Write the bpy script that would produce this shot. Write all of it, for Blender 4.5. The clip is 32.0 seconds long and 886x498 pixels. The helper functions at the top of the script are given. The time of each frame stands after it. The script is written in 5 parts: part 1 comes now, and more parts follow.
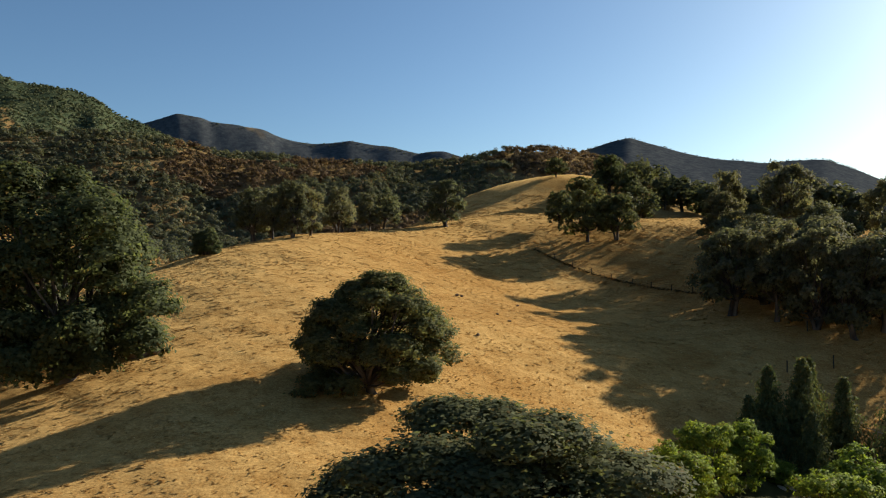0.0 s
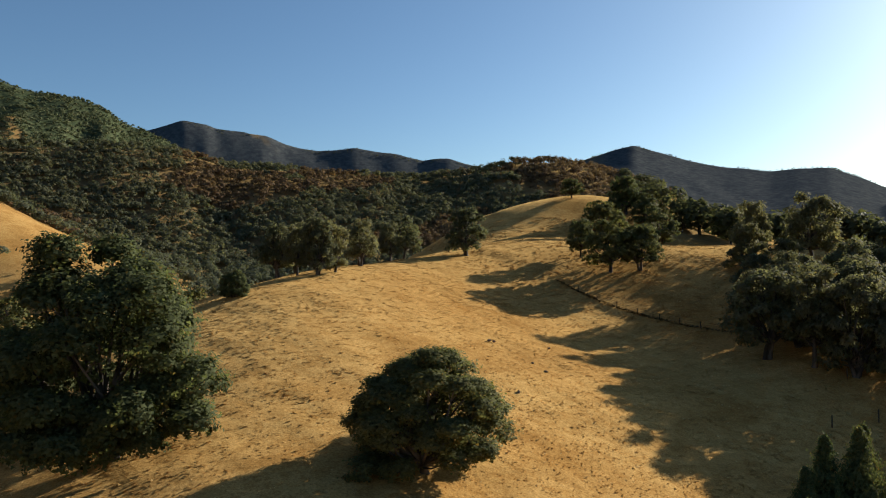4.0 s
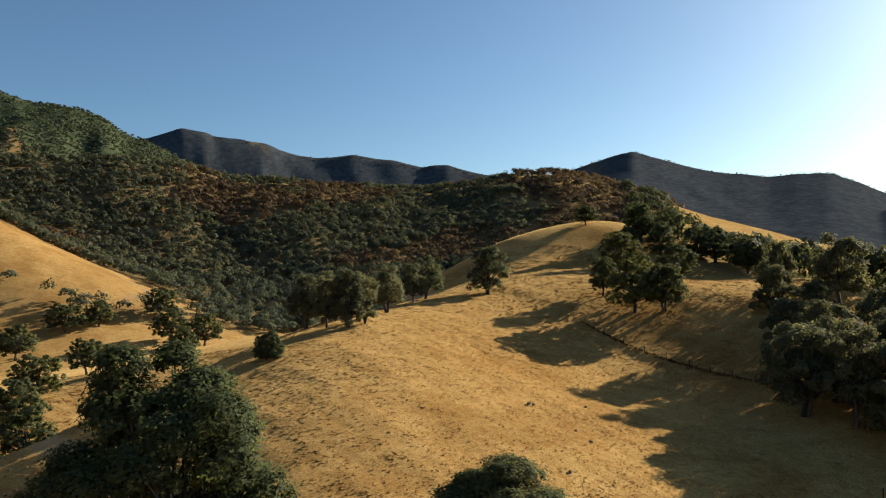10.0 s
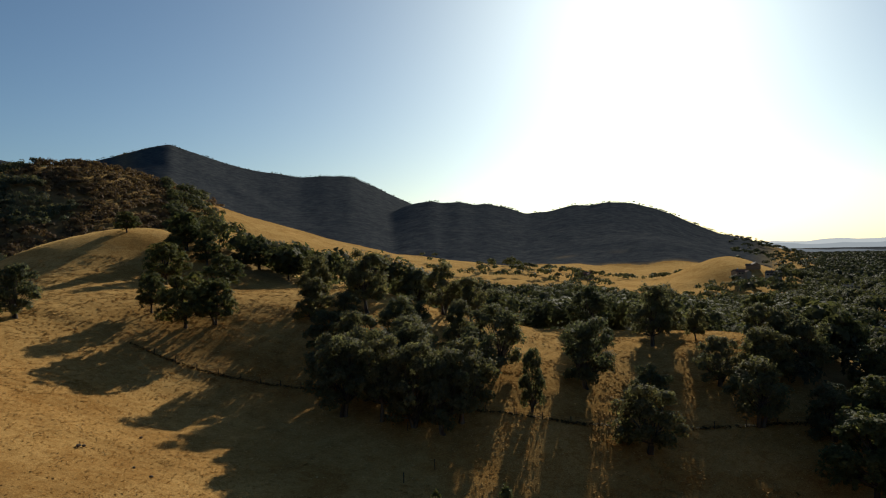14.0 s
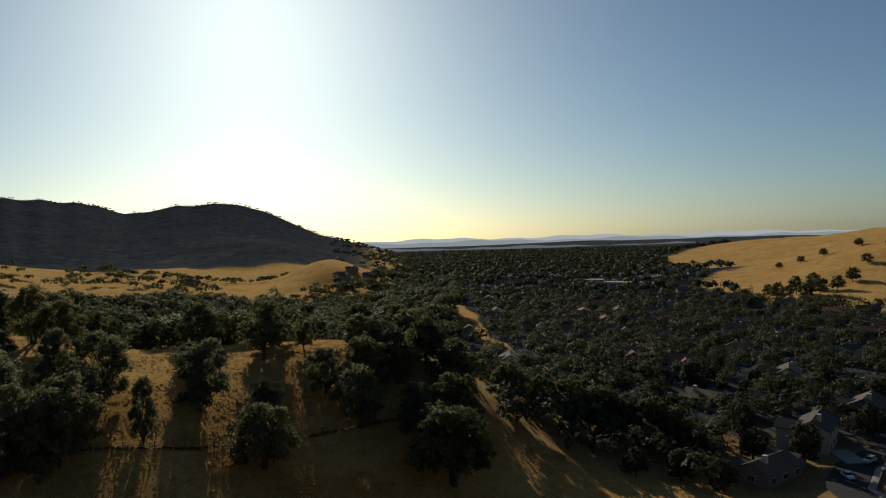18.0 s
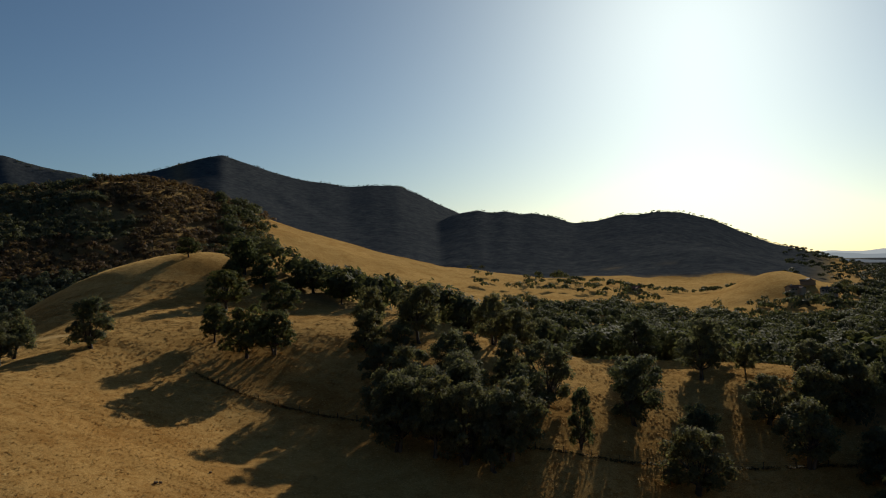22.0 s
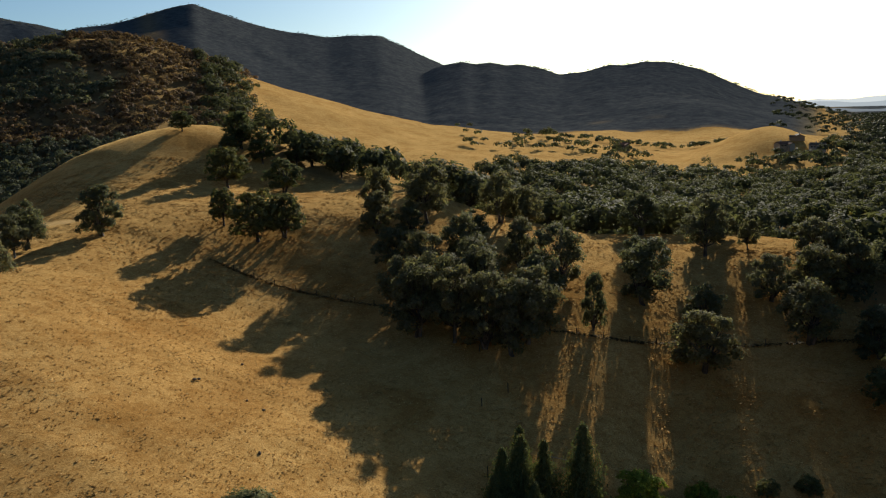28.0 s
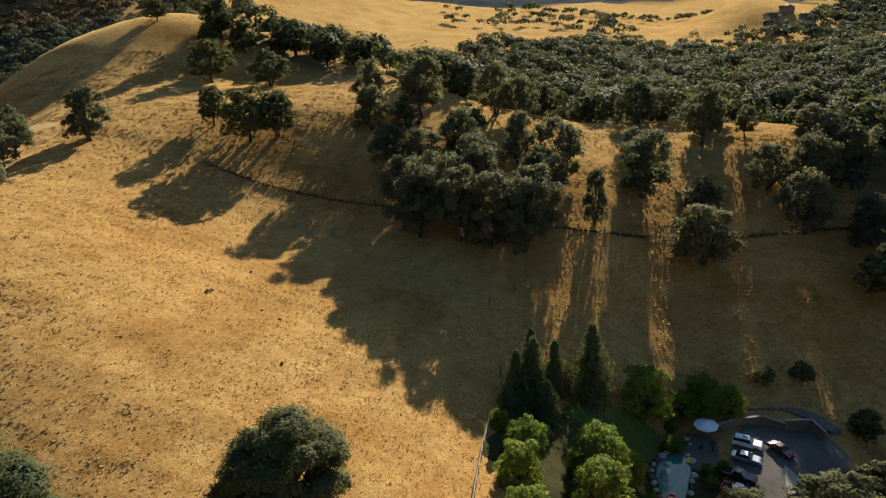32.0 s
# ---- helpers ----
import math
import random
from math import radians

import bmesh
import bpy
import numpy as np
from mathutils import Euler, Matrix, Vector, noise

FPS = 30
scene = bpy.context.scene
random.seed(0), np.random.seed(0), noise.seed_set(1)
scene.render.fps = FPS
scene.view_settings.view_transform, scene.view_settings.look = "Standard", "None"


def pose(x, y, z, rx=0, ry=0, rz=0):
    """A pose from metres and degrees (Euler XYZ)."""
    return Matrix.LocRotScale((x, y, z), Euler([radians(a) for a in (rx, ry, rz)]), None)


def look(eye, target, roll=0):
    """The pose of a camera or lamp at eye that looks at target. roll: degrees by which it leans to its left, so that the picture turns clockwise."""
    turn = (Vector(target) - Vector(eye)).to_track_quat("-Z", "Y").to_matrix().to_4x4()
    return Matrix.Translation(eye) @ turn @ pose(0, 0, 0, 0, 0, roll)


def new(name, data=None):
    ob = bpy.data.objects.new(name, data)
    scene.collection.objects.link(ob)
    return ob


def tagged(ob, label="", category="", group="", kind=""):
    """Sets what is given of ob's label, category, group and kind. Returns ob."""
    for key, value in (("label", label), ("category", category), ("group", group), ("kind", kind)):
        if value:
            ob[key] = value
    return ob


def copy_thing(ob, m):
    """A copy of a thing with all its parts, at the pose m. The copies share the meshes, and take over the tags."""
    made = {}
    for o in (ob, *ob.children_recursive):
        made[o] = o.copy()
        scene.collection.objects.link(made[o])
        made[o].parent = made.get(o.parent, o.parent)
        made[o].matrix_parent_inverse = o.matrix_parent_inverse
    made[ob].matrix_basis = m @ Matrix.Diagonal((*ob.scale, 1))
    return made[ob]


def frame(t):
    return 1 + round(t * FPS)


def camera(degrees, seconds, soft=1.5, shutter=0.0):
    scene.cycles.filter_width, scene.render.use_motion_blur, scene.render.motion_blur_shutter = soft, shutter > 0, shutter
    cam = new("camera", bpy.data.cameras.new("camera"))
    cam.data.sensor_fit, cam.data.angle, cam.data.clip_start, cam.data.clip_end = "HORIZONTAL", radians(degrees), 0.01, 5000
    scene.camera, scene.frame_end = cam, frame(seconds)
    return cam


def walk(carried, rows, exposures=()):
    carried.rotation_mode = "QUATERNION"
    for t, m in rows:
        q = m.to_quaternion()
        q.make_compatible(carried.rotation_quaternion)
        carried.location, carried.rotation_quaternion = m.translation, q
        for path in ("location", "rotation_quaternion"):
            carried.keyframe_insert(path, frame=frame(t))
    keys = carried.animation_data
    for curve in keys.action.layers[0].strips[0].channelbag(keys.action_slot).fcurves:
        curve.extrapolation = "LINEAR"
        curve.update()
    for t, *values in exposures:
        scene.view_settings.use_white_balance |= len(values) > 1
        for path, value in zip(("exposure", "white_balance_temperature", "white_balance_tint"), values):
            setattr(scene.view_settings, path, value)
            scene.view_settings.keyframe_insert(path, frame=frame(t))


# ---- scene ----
cam = camera(62, 32.0, soft=1.15)
# seconds, x, y, z, bearing, tilt, lean
PATH = [
    (0, -1.04, -1.33, 26.13, -0.11, 0.05, -0.72), (0.5, -1.58, -1.05, 26.85, 0.18, 0.09, -0.71), (1, -2.11, -0.77, 27.57, 0.15, 0.12, -0.66),
    (1.5, -2.66, -0.48, 28.30, -0.02, 0.19, -0.63), (2, -3.21, -0.20, 29.02, -0.31, 0.25, -0.61), (2.5, -3.76, 0.04, 29.76, -0.64, 0.34, -0.62),
    (3, -4.30, 0.23, 30.50, -0.74, 0.41, -0.59), (3.5, -4.83, 0.38, 31.24, -0.44, 0.47, -0.55), (5.5, -6.74, 0.27, 34.52, -0.32, 0.67, -0.62),
    (6, -7.22, 0.33, 35.33, -0.46, 0.79, -0.72), (6.5, -7.73, 0.41, 36.14, -0.55, 0.84, -0.72), (7, -8.27, 0.51, 36.94, -0.49, 0.83, -0.70),
    (7.5, -8.85, 0.61, 37.70, -0.31, 0.83, -0.71), (8, -9.42, 0.74, 38.40, -0.10, 0.86, -0.66), (8.5, -9.96, 0.89, 39.05, -0.12, 0.86, -0.62),
    (9, -10.46, 1.04, 39.65, -0.10, 0.85, -0.68), (9.5, -10.90, 1.18, 40.21, -0.03, 0.85, -0.76), (10, -11.28, 1.27, 40.77, -0.20, 0.86, -0.87),
    (10.5, -11.55, 1.28, 41.33, -0.38, 0.88, -1.02), (11, -11.73, 1.16, 41.91, 0.20, 0.87, -1.18), (11.5, -11.89, 0.88, 42.52, 2.33, 0.82, -1.26),
    (12, -12.14, 0.43, 43.16, 6.55, 0.71, -1.36), (12.5, -12.62, -0.15, 43.82, 12.46, 0.52, -1.32), (13, -13.33, -0.81, 44.49, 19.92, 0.26, -1.54),
    (13.5, -14.20, -1.51, 45.17, 27.43, -0.02, -1.48), (14, -15.21, -2.20, 45.86, 34.60, -0.26, -1.36), (14.5, -16.33, -2.81, 46.57, 41.44, -0.45, -1.34),
    (15, -17.47, -3.35, 47.26, 47.56, -0.61, -1.27), (15.5, -18.56, -3.82, 47.92, 53.61, -0.63, -1.20), (17.5, -19.96, -4.30, 50.05, 66.38, -1.07, -1.38),
    (18, -19.79, -4.65, 50.36, 64.49, -1.00, -1.56), (18.5, -19.46, -5.03, 50.61, 59.64, -0.75, -1.88), (19, -18.99, -5.39, 50.83, 51.27, -0.28, -1.50),
    (19.5, -18.51, -5.67, 50.99, 42.24, 0.12, -1.57), (20, -18.12, -5.87, 51.15, 34.24, 0.45, -1.57), (20.5, -17.87, -6.01, 51.38, 29.56, 0.68, -1.44),
    (21, -17.90, -6.08, 51.71, 28.17, 0.68, -1.38), (21.5, -18.24, -6.07, 52.12, 29.05, 0.56, -1.30), (22, -18.85, -5.96, 52.61, 31.03, 0.38, -1.18),
    (22.5, -19.61, -5.78, 53.17, 33.43, 0.20, -1.10), (23, -20.39, -5.55, 53.83, 35.68, -0.04, -1.04), (23.5, -21.06, -5.26, 54.58, 36.90, -0.82, -1.13),
    (24, -21.54, -4.92, 55.34, 37.20, -2.28, -1.31), (24.5, -21.83, -4.53, 56.08, 36.69, -4.90, -1.62), (25, -21.99, -4.09, 56.75, 35.75, -7.74, -1.96),
    (25.5, -22.12, -3.60, 57.36, 34.66, -10.01, -2.17), (26, -22.28, -3.12, 57.91, 33.50, -10.72, -2.11), (26.5, -22.48, -2.66, 58.42, 32.58, -10.66, -1.96),
    (28.5, -24.35, -1.28, 60.44, 31.82, -11.65, -1.85), (29, -24.80, -0.82, 60.96, 31.42, -14.05, -1.62), (29.5, -25.19, -0.33, 61.51, 31.15, -15.45, -1.53),
    (30, -25.53, 0.12, 62.05, 31.17, -15.56, -1.54), (30.5, -25.86, 0.50, 62.54, 31.52, -15.61, -1.74), (31, -26.17, 0.84, 63.00, 32.10, -17.08, -2.19),
    (31.5, -26.45, 1.26, 63.46, 32.66, -19.31, -2.55), (32, -26.72, 1.73, 63.93, 33.23, -20.42, -2.94),
]


def aim(x, y, z, bearing, tilt, lean):
    a, b = radians(bearing), radians(tilt)
    return look((x, y, z), (x + math.sin(a) * math.cos(b), y + math.cos(a) * math.cos(b), z + math.sin(b)), lean)


EXPOSURES = [(0, 1.2), (11, 1.2), (13.5, 0.5), (16, 0.05), (22, -0.05), (24.5, 0.05), (26, 0.45), (28.5, 0.85), (30, 1.2), (32, 1.45)]
walk(cam, [(row[0], aim(*row[1:])) for row in PATH], EXPOSURES)

# ---- sky and sun ----
SUN_BEARING, SUN_UP = 50.3, 20.0
world = bpy.data.worlds.new("evening_sky")
scene.world = world
world.use_nodes = True
wn = world.node_tree
sky = wn.nodes.new("ShaderNodeTexSky")
sky.sky_type = "NISHITA"
sky.sun_disc = False
sky.sun_elevation, sky.sun_rotation = radians(SUN_UP), radians(SUN_BEARING)
sky.air_density, sky.dust_density, sky.ozone_density = 0.82, 0.8, 2.2
tint = wn.nodes.new("ShaderNodeMix")
tint.data_type, tint.blend_type = "RGBA", "MULTIPLY"
tint.inputs[0].default_value, tint.inputs[7].default_value = 1.0, (0.81, 0.985, 1.05, 1)
wn.links.new(sky.outputs["Color"], tint.inputs[6])
wn.links.new(tint.outputs[2], wn.nodes["Background"].inputs["Color"])
wn.nodes["Background"].inputs["Strength"].default_value = 0.05

sun_data = bpy.data.lights.new("sun", "SUN")
sun_data.energy, sun_data.angle, sun_data.color = 3.7, radians(0.53), (1.0, 0.92, 0.78)
sun = new("sun", sun_data)
a, b = radians(SUN_BEARING), radians(SUN_UP)
sun.matrix_world = look((0, 0, 0), (-math.sin(a) * math.cos(b), -math.cos(a) * math.cos(b), -math.sin(b)))
sun.location = (200, 160, 200)


# ---- materials ----
def nodes(name):
    m = bpy.data.materials.new(name)
    m.use_nodes = True
    t = m.node_tree
    return m, t, t.nodes["Principled BSDF"], t.nodes["Material Output"]


def ramp(t, source, stops):
    r = t.nodes.new("ShaderNodeValToRGB")
    e = r.color_ramp.elements
    while len(e) < len(stops):
        e.new(0.5)
    for k, (at, col) in enumerate(stops):
        e[k].position, e[k].color = at, (*col, 1)
    t.links.new(source, r.inputs["Fac"])
    return r.outputs["Color"]


def noise_of(t, scale, detail=3.0, rough=0.55, coords=None):
    n = t.nodes.new("ShaderNodeTexNoise")
    n.inputs["Scale"].default_value, n.inputs["Detail"].default_value, n.inputs["Roughness"].default_value = scale, detail, rough
    if coords is not None:
        t.links.new(coords, n.inputs["Vector"])
    return n.outputs["Fac"]


def mix_of(t, fac, a, b, mode="MIX"):
    m = t.nodes.new("ShaderNodeMix")
    m.data_type, m.blend_type = "RGBA", mode
    for socket, v in ((m.inputs[0], fac), (m.inputs[6], a), (m.inputs[7], b)):
        if isinstance(v, (int, float)):
            socket.default_value = v
        elif isinstance(v, tuple):
            socket.default_value = (*v, 1)
        else:
            t.links.new(v, socket)
    return m.outputs[2]


def math_of(t, op, a, b=0.0):
    m = t.nodes.new("ShaderNodeMath")
    m.operation = op
    for socket, v in ((m.inputs[0], a), (m.inputs[1], b)):
        if isinstance(v, (int, float)):
            socket.default_value = v
        else:
            t.links.new(v, socket)
    return m.outputs[0]


def bump_of(t, p, source, strength, distance):
    b = t.nodes.new("ShaderNodeBump")
    b.inputs["Strength"].default_value, b.inputs["Distance"].default_value = strength, distance
    t.links.new(source, b.inputs["Height"])
    t.links.new(b.outputs["Normal"], p.inputs["Normal"])


def plain(name, col, rough=0.6, metal=0.0, vary=0.25, scale=4.0, bump=0.02):
    """A surface of one colour with grain and faint stains."""
    m, t, p, _ = nodes(name)
    c = t.nodes.new("ShaderNodeTexCoord").outputs["Object"]
    n1, n2 = noise_of(t, scale, 5, 0.6, c), noise_of(t, scale * 9, 3, 0.6, c)
    f = math_of(t, "ADD", math_of(t, "MULTIPLY", n1, 0.65), math_of(t, "MULTIPLY", n2, 0.35))
    lo, hi = tuple(v * (1 - vary) for v in col), tuple(min(1, v * (1 + vary)) for v in col)
    t.links.new(ramp(t, f, [(0.3, lo), (0.7, hi)]), p.inputs["Base Color"])
    p.inputs["Roughness"].default_value, p.inputs["Metallic"].default_value = rough, metal
    p.inputs["Specular IOR Level"].default_value = 0.02 if rough > 0.92 else 0.12 if rough > 0.7 else 0.5
    if bump:
        bump_of(t, p, n2, 0.4, bump)
    return m


def leaf_material(name, dark, light, dry=(0.2, 0.13, 0.04), dryness=0.03, see=0.25, glow=(1.15, 1.15, 0.7)):
    m, t, p, out = nodes(name)
    geo = t.nodes.new("ShaderNodeNewGeometry")
    info = t.nodes.new("ShaderNodeObjectInfo")
    base = ramp(t, geo.outputs["Random Per Island"], [(0.0, dark), (0.6, tuple((u + v) / 2 for u, v in zip(dark, light))), (0.96 - dryness, light), (1.0, dry)])
    tint = ramp(t, info.outputs["Random"], [(0.0, (0.75, 0.82, 0.8)), (0.5, (1, 1, 1)), (1.0, (1.1, 1.05, 0.92))])
    col = mix_of(t, 1.0, base, tint, "MULTIPLY")
    t.links.new(col, p.inputs["Base Color"])
    p.inputs["Roughness"].default_value = 0.75
    p.inputs["Specular IOR Level"].default_value = 0.05
    tr = t.nodes.new("ShaderNodeBsdfTranslucent")
    t.links.new(mix_of(t, 1.0, col, glow, "MULTIPLY"), tr.inputs["Color"])
    ms = t.nodes.new("ShaderNodeMixShader")
    ms.inputs[0].default_value = see
    t.links.new(p.outputs[0], ms.inputs[1])
    t.links.new(tr.outputs[0], ms.inputs[2])
    t.links.new(ms.outputs[0], out.inputs["Surface"])
    return m


OAK_LEAF = leaf_material("oak_leaf", (0.09, 0.1, 0.05), (0.18, 0.186, 0.088), see=0.5)
PALE_LEAF = leaf_material("pale_oak_leaf", (0.12, 0.12, 0.078), (0.215, 0.21, 0.13), see=0.58)
FOREST_LEAF = leaf_material("forest_leaf", (0.09, 0.098, 0.068), (0.155, 0.16, 0.108), (0.2, 0.15, 0.09), 0.05, 0.45)
GULLY_LEAF = leaf_material("gully_oak_leaf", (0.075, 0.084, 0.052), (0.1, 0.108, 0.065), (0.11, 0.11, 0.065), 0.02, 0.5)
TOWN_LEAF = leaf_material("town_tree_leaf", (0.04, 0.045, 0.03), (0.085, 0.09, 0.058), (0.12, 0.1, 0.06), 0.03, 0.4)
CHAPARRAL_LEAF = leaf_material("chaparral_leaf", (0.062, 0.073, 0.04), (0.125, 0.135, 0.07), (0.18, 0.14, 0.08), 0.06, 0.25)
BROWN_LEAF = leaf_material("browned_leaf", (0.14, 0.088, 0.056), (0.255, 0.165, 0.1), (0.25, 0.125, 0.06), 0.12, 0.45)
GARDEN_LEAF = leaf_material("garden_leaf", (0.12, 0.165, 0.03), (0.29, 0.36, 0.07), see=0.5, glow=(1.3, 1.25, 0.55))
FIR_LEAF = leaf_material("fir_needles", (0.075, 0.09, 0.04), (0.15, 0.165, 0.07), see=0.3)


def bark_material():
    m, t, p, _ = nodes("oak_bark")
    c = t.nodes.new("ShaderNodeTexCoord").outputs["Object"]
    w = t.nodes.new("ShaderNodeTexWave")
    w.inputs["Scale"].default_value, w.inputs["Distortion"].default_value, w.inputs["Detail"].default_value = 3.0, 7.0, 3.0
    t.links.new(c, w.inputs["Vector"])
    n = noise_of(t, 2.5, 5, 0.65, c)
    f = math_of(t, "MULTIPLY", w.outputs["Fac"], n)
    t.links.new(ramp(t, f, [(0.1, (0.035, 0.028, 0.022)), (0.6, (0.16, 0.13, 0.10))]), p.inputs["Base Color"])
    p.inputs["Roughness"].default_value = 0.95
    bump_of(t, p, w.outputs["Fac"], 0.8, 0.06)
    return m


BARK = bark_material()


def ground_material():
    """Dry grass, brush-covered slopes and bare earth, by the land cover kept with the ground."""
    m, t, p, _ = nodes("dry_grassland")
    c = t.nodes.new("ShaderNodeNewGeometry").outputs["Position"]
    att = t.nodes.new("ShaderNodeVertexColor")
    att.layer_name = "cover"
    sep = t.nodes.new("ShaderNodeSeparateColor")
    t.links.new(att.outputs["Color"], sep.inputs[0])
    wide, mid, fine = noise_of(t, 0.018, 4, 0.6, c), noise_of(t, 0.16, 5, 0.65, c), noise_of(t, 1.6, 4, 0.7, c)
    tuft = noise_of(t, 0.55, 6, 0.75, c)
    f = math_of(t, "ADD", math_of(t, "MULTIPLY", wide, 0.35), math_of(t, "ADD", math_of(t, "MULTIPLY", mid, 0.3), math_of(t, "MULTIPLY", fine, 0.35)))
    grass = ramp(t, f, [(0.32, (0.24, 0.126, 0.038)), (0.46, (0.34, 0.189, 0.06)), (0.56, (0.425, 0.25, 0.085)), (0.72, (0.535, 0.345, 0.14))])
    grass = mix_of(t, ramp(t, tuft, [(0.40, (0.8, 0.8, 0.8)), (0.54, (0, 0, 0))]), grass, mix_of(t, 1.0, grass, (0.78, 0.7, 0.6), "MULTIPLY"))
    patch = noise_of(t, 0.055, 4, 0.6, c)
    grass = mix_of(t, 1.0, grass, ramp(t, patch, [(0.36, (0.8, 0.72, 0.62)), (0.5, (1, 1, 1)), (0.66, (1.07, 1.1, 1.12))]), "MULTIPLY")
    # light and dark between blades put into the colour rather than bump shading
    blades = noise_of(t, 4.5, 3, 0.75, c)
    grass = mix_of(t, 1.0, grass, ramp(t, blades, [(0.32, (0.58, 0.54, 0.47)), (0.5, (1, 1, 1)), (0.68, (1.38, 1.38, 1.36))]), "MULTIPLY")
    brush_n = noise_of(t, 0.045, 8, 0.78, c)
    brush_w = noise_of(t, 0.006, 4, 0.6, c)
    brush = ramp(t, brush_n, [(0.36, (0.036, 0.047, 0.03)), (0.5, (0.06, 0.072, 0.042)), (0.6, (0.085, 0.09, 0.052)), (0.75, (0.2, 0.16, 0.09))])
    shrub = noise_of(t, 0.19, 3, 0.7, c)
    brush = mix_of(t, 1.0, brush, ramp(t, shrub, [(0.36, (0.5, 0.55, 0.5)), (0.5, (0.9, 0.95, 0.85)), (0.64, (1.35, 1.3, 1.15))]), "MULTIPLY")
    brush = mix_of(t, ramp(t, brush_w, [(0.56, (0, 0, 0)), (0.8, (0.3, 0.3, 0.3))]), brush, (0.15, 0.12, 0.06))
    # far woods lightened and tinted blue-grey: distance haze put into the base colour
    hazed_woods = ramp(t, brush_n, [(0.36, (0.042, 0.047, 0.053)), (0.5, (0.064, 0.07, 0.074)), (0.6, (0.088, 0.093, 0.09)), (0.75, (0.15, 0.138, 0.11))])
    brush = mix_of(t, att.outputs["Alpha"], brush, hazed_woods)
    dirt = ramp(t, fine, [(0.3, (0.2, 0.13, 0.065)), (0.7, (0.36, 0.25, 0.135))])
    edge = math_of(t, "ADD", sep.outputs[0], math_of(t, "MULTIPLY", math_of(t, "SUBTRACT", mid, 0.5), 0.9))
    col = mix_of(t, ramp(t, edge, [(0.38, (0, 0, 0)), (0.58, (1, 1, 1))]), grass, brush)
    col = mix_of(t, sep.outputs[1], col, dirt)
    litter = ramp(t, mid, [(0.3, (0.07, 0.05, 0.03)), (0.7, (0.15, 0.105, 0.055))])
    col = mix_of(t, sep.outputs[2], col, litter)
    t.links.new(col, p.inputs["Base Color"])
    p.inputs["Roughness"].default_value = 0.95
    p.inputs["Specular IOR Level"].default_value = 0.0
    # dry blades standing up catch low light from behind
    p.inputs["Sheen Roughness"].default_value = 0.45
    p.inputs["Sheen Tint"].default_value = (0.98, 0.67, 0.27, 1)
    t.links.new(math_of(t, "MULTIPLY", math_of(t, "SUBTRACT", 1.0, sep.outputs[0]), math_of(t, "MULTIPLY", tuft, 0.5)), p.inputs["Sheen Weight"])
    h = math_of(t, "ADD", math_of(t, "MULTIPLY", tuft, 0.8), math_of(t, "ADD", math_of(t, "MULTIPLY", fine, 0.5), math_of(t, "MULTIPLY", blades, 0.14)))
    big = math_of(t, "MULTIPLY", math_of(t, "MULTIPLY", noise_of(t, 0.035, 8, 0.75, c), math_of(t, "MULTIPLY", sep.outputs[0], math_of(t, "SUBTRACT", 1.2, att.outputs["Alpha"]))), 22.0)
    bump_of(t, p, math_of(t, "ADD", h, big), 0.5, 0.17)
    return m


GROUND = ground_material()

# ---- land form ----
HUB = (-12.0, 5.0)

# skylines as (bearing in degrees, elevation in degrees) seen from the hub
RANGE_BACK = [(-30, 8.9), (-24, 9.0), (-22.1, 9.1), (-20.8, 9.56), (-19.7, 10.0), (-18.6, 9.8), (-18.0, 9.77), (-17.4, 9.46), (-16.0, 9.33), (-14.8, 9.14), (-13.6, 9.0), (-12.3, 8.42), (-11.5, 8.2), (-9.8, 7.97),
              (-8.5, 8.04), (-7.0, 8.27), (-5.4, 7.95), (-3.7, 7.76), (-1.7, 7.22), (-1.0, 7.4), (0.3, 7.4), (1.6, 6.95), (2.9, 6.65), (4.6, 6.35), (7.5, 5.6), (12, 4.0), (20, 2.0), (26, 0.5), (32, -3)]
RANGE_PEAK = [(-4, 2.0), (3, 5.2), (6.9, 6.2), (9.1, 6.5), (10.3, 6.84), (12.1, 7.38), (13.4, 7.74), (14.4, 7.94), (15.1, 7.64), (16.0, 7.36), (18.2, 6.6), (19.7, 6.2), (20.6, 5.98), (22.1, 5.8), (23.8, 5.5), (25.6, 5.62),
              (27.6, 5.55), (28.4, 5.2), (29.5, 4.72), (31.1, 3.88), (32.7, 3.15), (38, 1.2), (44, -0.3), (50, -3)]
RANGE_SUNSET = [(26, 1.0), (30, 2.4), (31.8, 3.2), (32.8, 3.43), (33.8, 3.58), (34.9, 3.3), (36.0, 3.43), (37.0, 3.16), (38.1, 3.2), (39.7, 2.86), (41.2, 2.36), (42.9, 2.5), (44.7, 2.94), (46.0, 2.86), (47.3, 3.06), (48.4, 2.98), (49.3, 2.92),
                (50.8, 2.45), (52.1, 1.96), (53.4, 1.28), (55.2, 0.48), (57.4, -0.1), (60, -1.0), (66, -3)]
RANGE_LEFT = [(-60, 12.5), (-40, 12.3), (-31.2, 11.45), (-29.4, 10.95), (-27.7, 10.85), (-26.3, 10.7), (-24.9, 10.2), (-23.6, 9.25), (-22.7, 8.98), (-21.2, 8.35), (-19.6, 7.5), (-18.5, 7.1), (-14, 5.2), (-8, 3.0), (-2, 0.5), (3, -3)]
